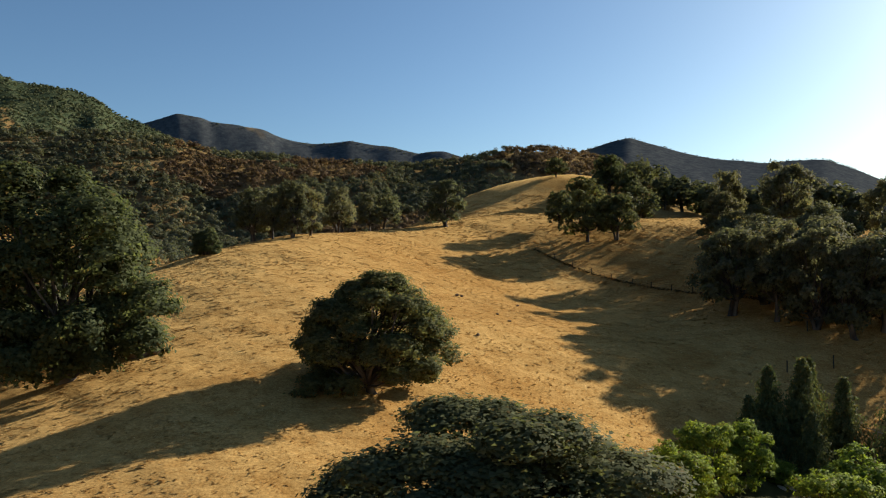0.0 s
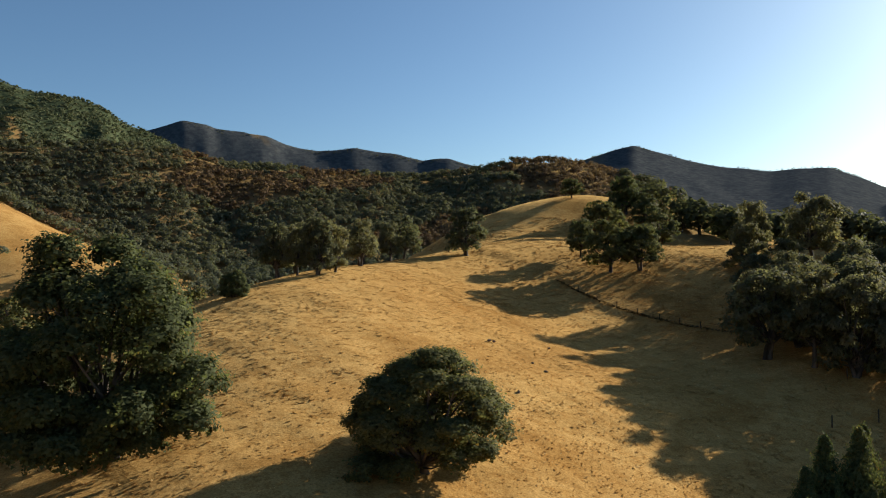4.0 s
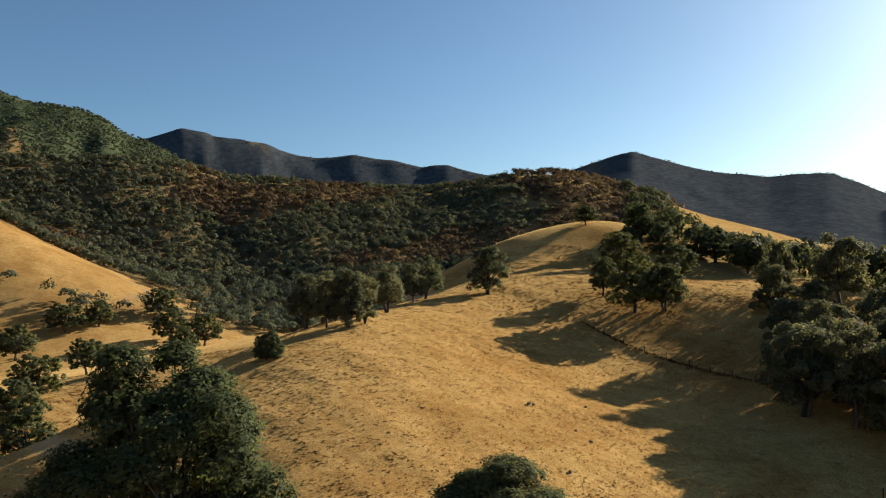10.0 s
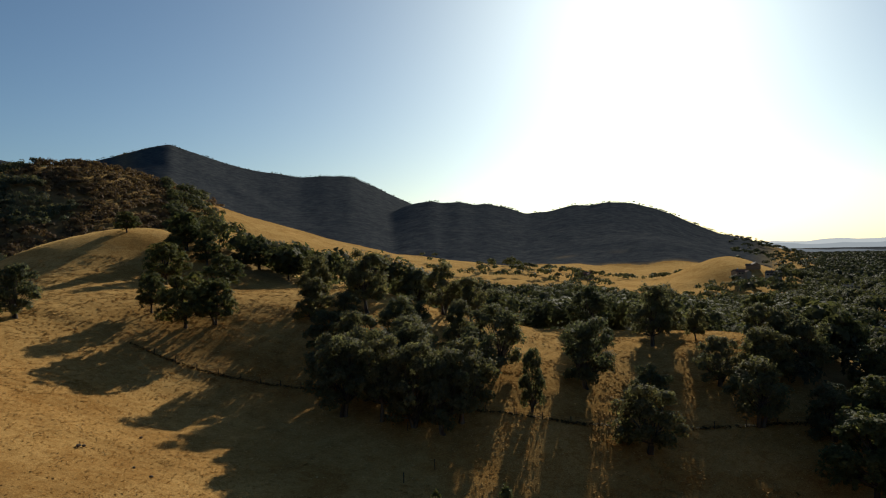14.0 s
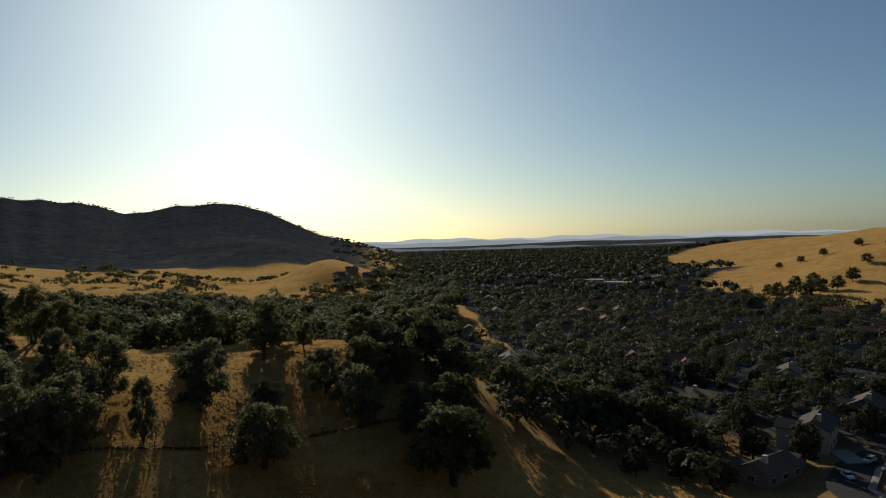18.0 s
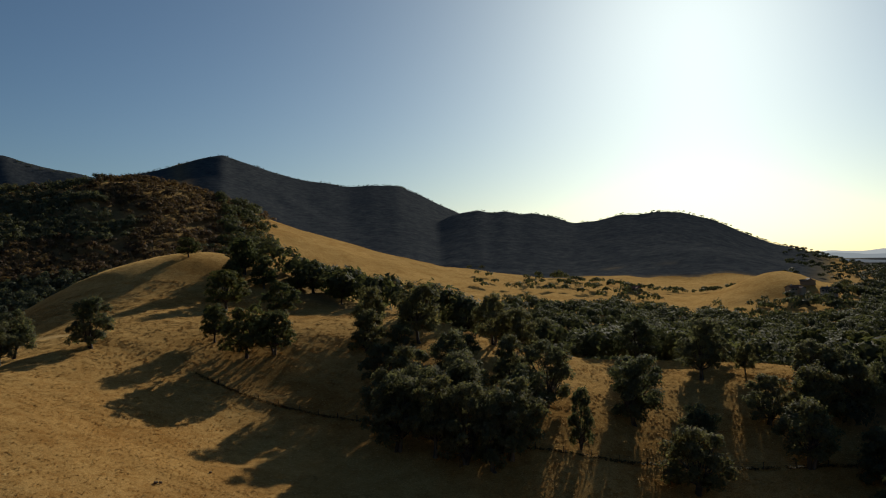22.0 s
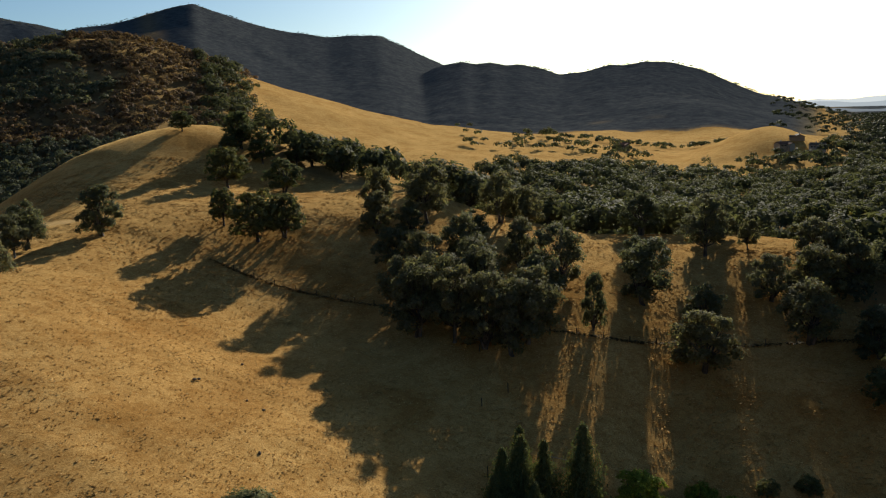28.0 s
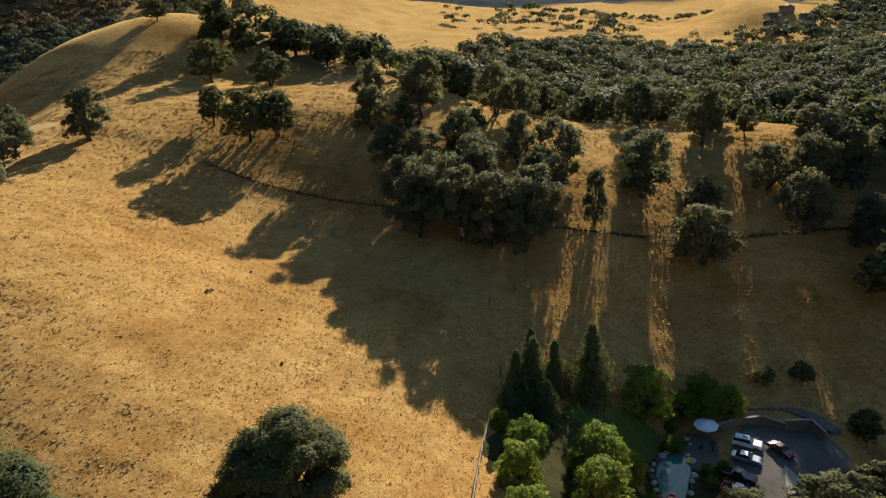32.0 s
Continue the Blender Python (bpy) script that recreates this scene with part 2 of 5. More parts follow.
RANGE_NEAR = [(-50, 6.6), (-34, 6.6), (-28, 6.9), (-23, 7.0), (-20, 6.9), (-16, 6.0), (-12, 5.75), (-8, 5.4), (-4, 5.2), (-1, 5.1), (2.5, 5.6), (5.5, 6.1), (8, 6.25), (10.5, 6.0),
              (13, 5.2), (16, 4.3), (18, 3.35), (22, 2.0), (26, 0.75), (31, -0.5), (36, -1.3), (42, -2.0), (50, -3.5)]
# single hills: x, y, height, length along the bearing, width across, bearing
HILLS = [(-345, 440, 90, 95, 170, 10), (690, 480, 34, 120, 60, 48), (1010, 760, 16, 170, 110, 50), (1180, 930, 22, 150, 170, 40), (860, 900, 14, 120, 160, 10),
         (810, -130, 50, 185, 125, 95), (1270, -170, 52, 260, 210, 95), (1520, 80, 30, 260, 160, 80), (470, 235, 8, 90, 26, 62)]
SWELL_STEP, SWELL_X, SWELL_Y = 50.0, -130.0, -50.0
SWELLS = [[9.0, 1.1, 3.9, 10.7, 2.0, -2.2, 0.3, -0.9, -0.7],
          [7.2, 2.7, 3.9, 11.1, 0.3, -1.3, 1.0, 0.7, -1.2],
          [7.9, -4.4, 12.3, 1.0, -10.7, 7.4, -7.7, 2.0, 3.5],
          [3.8, 10.4, 10.7, 8.7, 10.6, 3.1, 24.3, -4.3, 1.6],
          [0.2, -2.3, 27.2, -8.4, 14.9, 6.7, 6.0, 0.4, 0.7],
          [9.4, -5.5, 13.2, 21.6, 16.6, 15.0, 12.0, 6.5, 0.2],
          [5.5, 8.1, 5.6, 13.0, -0.2, 21.1, 7.4, 2.0, 0.1],
          [1.6, 10.2, 6.0, 26.0, 44.9, -2.1, -0.1, 0.4, 0.1]]
# the garden and its drive lie on a cut terrace
TERRACE = (58.0, 53.5, -6.6, 19.0, 13.0)


def smooth_table(table, at):
    xs, ys = np.array(table).T
    out = 0
    for k in (-0.24, -0.12, 0, 0.12, 0.24):
        out = out + np.interp(at + k, xs, ys)
    return out / 5


def ease(a, b, v):
    v = np.clip((v - a) / (b - a), 0, 1)
    return v * v * (3 - 2 * v)


def wobble(x, y, scale, seed=0):
    """A cheap smooth unevenness between -1 and 1."""
    x, y = x / scale + seed * 3.7, y / scale - seed * 5.3
    return (np.sin(x * 1.3 + 1.7 * np.sin(y * 0.9)) + np.sin(y * 1.7 + 1.3 * np.sin(x * 1.1 + 2)) + 0.6 * np.sin(2.9 * x + 2.3 * y) + 0.4 * np.sin(4.7 * y - 3.9 * x + np.sin(x * 2))) / 3.0


def gullies(bearing, r, seed, count):
    v = np.sin(np.radians(bearing) * count + 0.9 * np.sin(r / 210.0 + seed) + seed * 2.1) + 0.5 * np.sin(np.radians(bearing) * count * 2.3 + 1.4 * np.sin(r / 140.0 + seed * 3))
    return (v / 1.5) ** 2


def mountain(bearing, r, table, crest, foot, back, seed, count, carve):
    if seed == 5:
        foot = foot + 170 * (1 - ease(-30, 4, bearing))
    top = 45 + crest * np.tan(np.radians(smooth_table(table, bearing)))
    rise = np.clip((r - foot) / (crest - foot), 0, 1) ** 1.25
    fall = 1 - ease(crest, back, r)
    body = (top + 12) * np.where(r < crest, rise, fall)
    flank = np.clip(4 * rise * (1 - rise), 0, 1)
    carve = carve * (1 - ease(9, 15, bearing)) if seed == 5 else carve
    arc = np.radians(bearing) * crest
    rough = (0.3 if seed in (2, 3) else 1.0) * flank * (0.055 * wobble(arc, r * 0.4, 0.07 * crest, seed) + 0.03 * wobble(arc, r * 0.5, 0.03 * crest, seed + 2))
    # spurs and gullies running down the flanks
    spur = 0
    if seed < 5:
        bend = 0.06 * crest * wobble(arc, r, 0.09 * crest, seed + 6)
        for size, deep in ((0.085, 0.022), (0.036, 0.026), (0.017, 0.016), (0.009, 0.008)):
            spur = spur + (0.5 if seed in (2, 3) else 1.0) * deep * (0.55 - 1.1 * np.abs(wobble(arc + bend, r * 0.42, size * crest * 2.2, seed + 3)))
    return -12 + body * (1 - carve * flank * gullies(bearing, r, seed, count) + rough + flank * spur)


def far_height(x, y):
    dx, dy = x - HUB[0], y - HUB[1]
    r, bearing = np.hypot(dx, dy), np.degrees(np.arctan2(dx, dy))
    z = -9.5 + 1.2 * wobble(x, y, 160) - 2 * ease(1500, 4200, r)
    for crest, foot, back, table, seed, count, carve in ((3400, 2350, 4400, RANGE_BACK, 1, 85, 0.0), (2900, 1100, 4200, RANGE_PEAK, 2, 95, 0.0), (2300, 1150, 3600, RANGE_SUNSET, 3, 90, 0.0),
                                                         (1750, 620, 3000, RANGE_LEFT, 4, 40, 0.08), (850, 330, 1500, RANGE_NEAR, 5, 23, 0.03)):
        z = np.maximum(z, mountain(bearing, r, table, crest, foot, back, seed, count, carve))
    for hx, hy, h, a, b, turn in HILLS:
        s, c = np.sin(np.radians(turn)), np.cos(np.radians(turn))
        u, v = (x - hx) * s + (y - hy) * c, (x - hx) * c - (y - hy) * s
        z = z + h * np.exp(-(u / a) ** 2 - (v / b) ** 2)
    # swales and cattle-worn unevenness on the far slopes
    z = z + (1.7 * wobble(x, y, 48, 9) + 0.8 * wobble(x, y, 19, 4)) * ease(430, 650, r) * (1 - ease(1400, 2000, r))
    # low hills far down the valley
    z = z + 26 * ease(2600, 3900, r) * ease(66, 80, bearing) * (0.5 + 0.5 * wobble(x, y, 420, 2)) * (1 - ease(120, 150, bearing))
    return z


def crest_range(bearing):
    return np.interp(bearing, [16, 22, 28, 34, 42, 50, 56, 64, 72], [262, 246, 212, 192, 192, 208, 226, 232, 238])


def height(x, y):
    x, y = np.asarray(x, float), np.asarray(y, float)
    z = far_height(x, y)
    if SWELLS is not None:
        grid = np.array(SWELLS)
        for j in range(grid.shape[0]):
            for i in range(grid.shape[1]):
                z = z + grid[j, i] * np.exp(-((x - SWELL_X - i * SWELL_STEP) ** 2 + (y - SWELL_Y - j * SWELL_STEP) ** 2) / (2 * (0.72 * SWELL_STEP) ** 2))
    # the land falls away behind the wooded crest
    r, bearing = np.hypot(x - HUB[0], y - HUB[1]), np.degrees(np.arctan2(x - HUB[0], y - HUB[1]))
    z = z - 17 * ease(2, 55, r - crest_range(bearing)) * ease(25, 33, bearing) * (1 - ease(64, 72, bearing)) * (1 - ease(300, 400, r))
    # the broad western shoulder of the ridge
    z = z + 9 * np.exp(-((x + 2) / 38) ** 2 - ((y - 285) / 50) ** 2)
    d = np.hypot((x - TERRACE[0]) / TERRACE[3], (y - TERRACE[1]) / TERRACE[4])
    return z + (TERRACE[2] - z) * (1 - ease(0.85, 1.35, d))


# ---- land cover, all between 0 and 1 ----
def polar(x, y):
    dx, dy = np.asarray(x, float) - HUB[0], np.asarray(y, float) - HUB[1]
    return np.hypot(dx, dy), np.degrees(np.arctan2(dx, dy))


def ridge_x(y):
    return np.interp(y, [180, 228, 330, 430, 540, 620], [16, 34, 50, 66, 84, 96])


def woods(x, y):
    """How thickly trees stand: the slopes behind the hill, the gully behind the spur, the valley."""
    r, bearing = polar(x, y)
    rag = 14 * wobble(x, y, 38, 4)
    left = ease(-10, 12, ridge_x(y) - np.interp(y, [300, 360], [60, 26]) - x + rag * 0.7) * ease(0, 45, r + rag - np.interp(bearing, [-40, -6, 2, 8], [395, 385, 300, 270]))
    left = left * (1 - ease(0, 0.3, 1.0 - np.hypot((x + 300) / 170, (y - 430) / 92) + rag * 0.006))
    left = left * (1 - ease(0, 1, 1.3 - np.hypot((x + 105) / 60, (y - 290) / 60) + rag * 0.01))
    top = ease(520, 560, r + rag) * (1 - ease(14.5, 18.5, bearing + rag * 0.06)) * ease(-60, -50, bearing)
    ridge = ease(330, 400, y) * ease(4, 16, x - ridge_x(y) + rag * 0.5) * (1 - ease(50, 75, x - ridge_x(y) + rag)) * (1 - ease(640, 700, y))
    gully = ease(8, 20, r - crest_range(bearing) + rag * 0.3) * ease(15, 19, bearing) * (1 - ease(60.5, 63, bearing + rag * 0.05)) * (1 - ease(0, 40, r - np.interp(bearing, [16, 24, 30, 36, 45, 55, 64], [300, 350, 440, 570, 640, 600, 600]) + rag))
    town = ease(59, 63, bearing + rag * 0.08) * ease(150, 190, r) * (1 - ease(115, 125, bearing))
    hill = np.maximum(1 - np.hypot((x - 830) / 330, (y + 150) / 245), 1 - np.hypot((x - 1330) / 420, (y + 120) / 330))
    town = town * (1 - ease(-0.03, 0.06, hill + rag * 0.002))
    strip = np.abs(bearing - np.interp(r, [300, 324, 361, 409, 488, 613, 817], [73.0, 71.8, 70.4, 68.5, 67.05, 65.1, 63.1]) + rag * 0.07)
    town = np.where((r > 300) & (r < 840), town * ease(0.7, 1.4, strip), town)
    valley = ease(640, 760, r) * ease(31, 40, bearing) * (1 - ease(60, 63, bearing)) * (0.07 + 0.3 * ease(44, 57, bearing)) * ease(-0.3, 0.4, wobble(x * 0.6 + y * 0.8, (y * 0.6 - x * 0.8) * 0.35, 60, 6))
    knob = np.hypot((x - 690) / 120, (y - 480) / 70)
    valley = valley * ease(1.1, 1.6, knob)
    return np.clip(np.maximum.reduce([left, top, ridge, gully, town, valley]), 0, 1)


def brush(x, y):
    """Dark chaparral: the mountains; with bare scars on the sunny flank."""
    r, bearing = polar(x, y)
    left = ease(930, 1100, r + 60 * wobble(x, y, 120, 1)) * (1 - ease(10, 13, bearing))
    peak = ease(1010, 1090, r + 25 * wobble(x, y, 60, 1)) * ease(9, 13, bearing) * (1 - ease(37, 39, bearing))
    sunset = ease(1180, 1300, r + 170 * wobble(x, y, 95, 3)) * ease(29, 32, bearing) * (1 - ease(57, 61, bearing))
    plain_far = ease(2200, 2600, r) * ease(57, 62, bearing) * (1 - ease(112, 125, bearing))
    scar = ease(0.6, 0.8, wobble(x, y, 90, 8)) * (1 - ease(-16, -12, bearing)) * 0.7
    return np.clip(np.maximum.reduce([left, peak, sunset, plain_far]) * (1 - scar), 0, 1)


def far_haze(x, y):
    """Wooded range from peak to end, and far land: haze put into colour."""
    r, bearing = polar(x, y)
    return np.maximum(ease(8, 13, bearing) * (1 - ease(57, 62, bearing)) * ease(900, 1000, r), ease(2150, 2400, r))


def ground_sheet():
    bearings = np.concatenate([np.arange(-180, -46, 4.0), np.arange(-46, -34, 0.5), np.arange(-34, 104, 0.28), np.arange(104, 124, 0.8), np.arange(124, 180, 4.0)])
    radii = [0.0]
    while radii[-1] < 4850:
        radii.append(radii[-1] + max(0.8, 0.0165 * radii[-1]))
    radii = np.array(radii[1:])
    n, k = len(bearings), len(radii)
    bb, rr = np.meshgrid(np.radians(bearings), radii)
    x, y = HUB[0] + rr * np.sin(bb), HUB[1] + rr * np.cos(bb)
    level = ease(1.0, 1.5, np.hypot((x - TERRACE[0]) / TERRACE[3], (y - TERRACE[1]) / TERRACE[4]))
    z = height(x, y) + (0.25 * wobble(x, y, 7, 1) * ease(10, 30, rr) + 0.1 * wobble(x, y, 2.2, 5)) * level - 0.05 * (1 - level)
    z = z + (1.2 * wobble(x, y, 60, 3) + 1.2 * wobble(x, y, 23, 7)) * ease(1000, 1800, rr) * (1 - ease(54, 60, np.degrees(bb)))
    co = np.concatenate([np.array([[HUB[0], HUB[1], float(z[0].mean())]]), np.stack([x, y, z], -1).reshape(-1, 3)])
    i, j = np.meshgrid(np.arange(k - 1), np.arange(n), indexing="ij")
    j2 = (j + 1) % n
    quads = np.stack([1 + i * n + j, 1 + i * n + j2, 1 + (i + 1) * n + j2, 1 + (i + 1) * n + j], -1).reshape(-1, 4)[:, ::-1]
    fan = [(0, 1 + (q + 1) % n, 1 + q) for q in range(n)]
    me = quick_mesh("ground", co, quads, fan)
    wood, scrub, dirt = woods(co[:, 0], co[:, 1]), brush(co[:, 0], co[:, 1]), tracks(co[:, 0], co[:, 1])
    r, bearing = polar(co[:, 0], co[:, 1])
    town = ease(0.2, 0.6, wood) * ease(60, 64, bearing) * (1 - ease(112, 120, bearing)) * ease(190, 240, r)
    # the town's dark soil shares the haze-tinted woods colour
    scrub, haze_and_soil = np.maximum(scrub, town), np.maximum(far_haze(co[:, 0], co[:, 1]), town)
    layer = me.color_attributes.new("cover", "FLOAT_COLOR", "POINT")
    layer.data.foreach_set("color", np.stack([scrub, dirt, np.clip(wood * 0.9, 0, 1) * (1 - scrub), haze_and_soil], 1).ravel().astype(np.float32))
    me.materials.append(GROUND)
    ob = new("ground", me)
    return tagged(ob, "rolling hills of dry golden grass and dark brush", "ground", kind="structure")


def quick_mesh(name, co, quads, tris=(), facing=None):
    """A smooth mesh from arrays of places, four-cornered and three-cornered faces; facing: the way each corner faces."""
    me = bpy.data.meshes.new(name)
    quads, tris = np.asarray(quads, int).reshape(-1, 4), np.asarray(tris, int).reshape(-1, 3)
    co = np.asarray(co, float)
    me.vertices.add(len(co))
    me.vertices.foreach_set("co", co.astype(np.float32).ravel())
    me.loops.add(quads.size + tris.size)
    me.loops.foreach_set("vertex_index", np.concatenate([quads.ravel(), tris.ravel()]).astype(np.int32))
    me.polygons.add(len(quads) + len(tris))
    starts = np.concatenate([np.arange(len(quads)) * 4, quads.size + np.arange(len(tris)) * 3]).astype(np.int32)
    me.polygons.foreach_set("loop_start", starts)
    me.polygons.foreach_set("use_smooth", np.ones(len(starts), bool))
    me.update(calc_edges=True)
    me.validate()
    if facing is not None:
        me.normals_split_custom_set_from_vertices(facing)
    return me


# dirt tracks as runs of places: each with its half width
TRACK_RUNS = [((-70, 30), (-52, 52), (-46, 72), (-60, 95), (-92, 140), 1.7), 
              ((-182, 395), (-172, 415), (-190, 432), (-230, 450), 2.2),
              ((2, 204), (-5, 208), (-11, 222), (-18, 246), (-26, 270), 2.0)]


def tracks(x, y):
    out = np.zeros_like(x)
    for *run, half in TRACK_RUNS:
        near = np.full_like(x, 1e9)
        for (ax, ay), (bx, by) in zip(run, run[1:]):
            dx, dy = bx - ax, by - ay
            s = np.clip(((x - ax) * dx + (y - ay) * dy) / (dx * dx + dy * dy), 0, 1)
            near = np.minimum(near, np.hypot(x - ax - s * dx, y - ay - s * dy))
        out = np.maximum(out, 1 - ease(half * 0.7, half * 1.5, near))
    return out


ground_sheet()


# ---- trees ----
def unit(v):
    return v / (np.linalg.norm(v, axis=-1, keepdims=True) + 1e-9)


def leaf_cards(rng, centres, spread, count, size, out_from, up=0.35, loose=0.5):
    """Small folded leaf sprays: count round each of the centres."""
    k = len(centres)
    base = np.repeat(centres, count, axis=0) + rng.normal(0, 1, (k * count, 3)) * np.repeat(np.asarray(spread)[:, None] * np.ones((1, 3)), count, axis=0) * np.array([1, 1, 0.8])
    n = len(base)
    way = base - out_from
    way /= np.linalg.norm(way, axis=1)[:, None] + 1e-9
    way = way + rng.normal(0, loose, (n, 3)) + np.array([0, 0, up])
    way /= np.linalg.norm(way, axis=1)[:, None] + 1e-9
    side = np.cross(way, rng.normal(0, 1, (n, 3)))
    side /= np.linalg.norm(side, axis=1)[:, None] + 1e-9
    along = np.cross(way, side)
    s = size * rng.uniform(0.6, 1.4, (n, 1))
    a = base - along * s
    b, c = base + along * s * 0.6 + side * s * 0.8, base + along * s * 0.6 - side * s * 0.8 + way * s * 0.3
    return np.stack([a, b, c], 1).reshape(-1, 3), np.arange(n * 3).reshape(-1, 3)


def tube(points, radii, sides=6):
    pts, co, quads = [Vector(p) for p in points], [], []
    for q, (p, r) in enumerate(zip(pts, radii)):
        way = (pts[min(q + 1, len(pts) - 1)] - pts[max(q - 1, 0)]).normalized()
        u = way.orthogonal().normalized() if q == 0 else (u - way * u.dot(way)).normalized()
        v = way.cross(u)
        for s in range(sides):
            g = 2 * math.pi * s / sides
            co.append(p + (u * math.cos(g) + v * math.sin(g)) * r)
    for q in range(len(pts) - 1):
        for s in range(sides):
            s2 = (s + 1) % sides
            quads.append((q * sides + s, q * sides + s2, (q + 1) * sides + s2, (q + 1) * sides + s))
    return np.array([tuple(c) for c in co]), np.array(quads)


def merge(parts):
    co, quads, at = [], [], 0
    for c, q in parts:
        co.append(c)
        quads.append(q + at)
        at += len(c)
    return np.concatenate(co), np.concatenate(quads)


def oak_meshes(seed, fine=1.0, open_crown=0.0, leaf=None, low=0.24, stems=1):
    """Trunk-with-limbs and crown of an oak 1 m high and 1 m across: rounded lobes of leaf sprays down to `low`."""
    rng = np.random.default_rng(seed)
    py = random.Random(seed)
    lobes = []
    rings = ((0.10, 0.31, 9, 0.145), (0.30, 0.35, 10, 0.15), (0.50, 0.32, 9, 0.15), (0.68, 0.26, 7, 0.15), (0.82, 0.15, 5, 0.15))
    if fine >= 2:
        rings = tuple((at, ring * 1.03, int(many * 1.7), size * 0.72) for at, ring, many, size in rings)
    for at, ring, many, size in rings:
        twist = rng.uniform(0, 6.28)
        for q in range(many):
            if rng.uniform() < 0.1 + 0.2 * open_crown:
                continue
            g = twist + 6.283 * q / many + rng.uniform(-0.25, 0.25)
            rr, zz = ring * rng.uniform(0.68, 1.18), low + (1 - low) * (at + rng.uniform(-0.09, 0.09))
            lobes.append((rr * math.cos(g), rr * math.sin(g), zz, size * rng.uniform(0.6, 1.2) * (1 - 0.3 * open_crown)))
    for up in (0.42, 0.68):
        lobes.append((rng.uniform(-0.1, 0.1), rng.uniform(-0.1, 0.1), low + (1 - low) * up, 0.21 - 0.06 * open_crown))
    lobes = np.array(lobes)
    stretch = (1.0 - low) / ((lobes[:, 2] + lobes[:, 3] * 0.8).max() - low)
    lobes[:, 2] = low + (lobes[:, 2] - low) * stretch
    wood = []
    r0 = 0.03
    forks = []
    for w in range(stems):
        lean = Vector((py.uniform(-0.07, 0.07), py.uniform(-0.07, 0.07), 0)) * (1 + 0.6 * (stems > 1))
        foot = Vector((py.uniform(-0.03, 0.03), py.uniform(-0.03, 0.03), -0.03)) * (1 if stems > 1 else 0.2) + Vector((0, 0, -0.02))
        fork = foot + lean + Vector((0, 0, low + 0.1))
        wood.append(tube([foot, foot.lerp(fork, 0.25) + Vector((0.004, 0, 0)), foot.lerp(fork, 0.6) - lean * 0.15, fork], [r0 * 1.5, r0, r0 * 0.85, r0 * 0.7], 8))
        forks.append((foot, fork))
    for q, (lx, ly, lz, lr) in enumerate(lobes):
        foot, fork = forks[q % stems]
        start = foot.lerp(fork, 0.75 + 0.25 * (q % 2))
        end = Vector((lx, ly, lz))
        mid = start.lerp(end, 0.5) + Vector((py.uniform(-0.04, 0.04), py.uniform(-0.04, 0.04), py.uniform(-0.04, 0.02)))
        r = r0 * py.uniform(0.3, 0.5)
        wood.append(tube([start, mid, end, end + (end - mid) * 0.1], [r, r * 0.65, r * 0.3, r * 0.08], 5))
        for w in range(2):
            tip = end + Vector((py.uniform(-1, 1), py.uniform(-1, 1), py.uniform(-0.4, 0.6))) * lr * 0.8
            wood.append(tube([mid.lerp(end, 0.6), mid.lerp(tip, 0.75), tip], [r * 0.3, r * 0.18, r * 0.05], 4))
    leaves, facing = [], []
    per = int(30 * fine)
    many = int(21 * (1 - 0.25 * open_crown))
    for lx, ly, lz, lr in lobes:
        clumps = rng.normal(0, 1, (per, 3))
        clumps /= np.linalg.norm(clumps, axis=1)[:, None]
        clumps[:, 2] = np.where(clumps[:, 2] < -0.55, -clumps[:, 2], clumps[:, 2])
        heart = np.array([lx, ly, lz])
        out = unit(clumps)
        clumps = clumps * lr * rng.uniform(0.62, 1.05, (per, 1)) * np.array([1.05, 1.05, 0.84]) + heart
        co, tri = leaf_cards(rng, clumps, np.full(per, 0.017 + 0.012 * open_crown), many, 0.0155 / fine ** 0.45, heart - np.array([0, 0, lr * 0.3]), loose=0.4)
        leaves.append((co, tri))
        # sprays shade as rounded clumps on a rounded crown
        bulge = unit(co - np.repeat(np.repeat(clumps, many, axis=0), 3, axis=0))
        facing.append(unit(0.8 * np.repeat(np.repeat(out, many, axis=0), 3, axis=0) + 0.45 * bulge + 0.4 * unit(co - np.array([0, 0, 0.35])) + np.array([0, 0, 0.15]) + np.repeat(rng.normal(0, 0.34, (len(co) // 3, 3)), 3, axis=0)))
    (wc, wq), (lc, lq) = merge(wood), merge(leaves)
    trunk, crown = quick_mesh("trunk", wc, wq), quick_mesh("crown", lc, (), lq, np.concatenate(facing))
    trunk.materials.append(BARK)
    crown.materials.append(leaf or OAK_LEAF)
    return trunk, crown


def plant(meshes, name, x, y, tall, broad, turn, label, group, category="tree", sink=0.15):
    """One tree: an empty at its foot with the trunk and the crown under it."""
    foot = new(name)
    foot.empty_display_size = 0.5
    foot.matrix_world = Matrix.LocRotScale((x, y, float(height(x, y)) - sink), Euler((0, 0, turn)), (broad, broad, tall))
    for part_name, me in zip(("trunk", "crown"), meshes):
        ob = new(part_name, me)
        ob.parent = foot
    return tagged(foot, label, category, group)


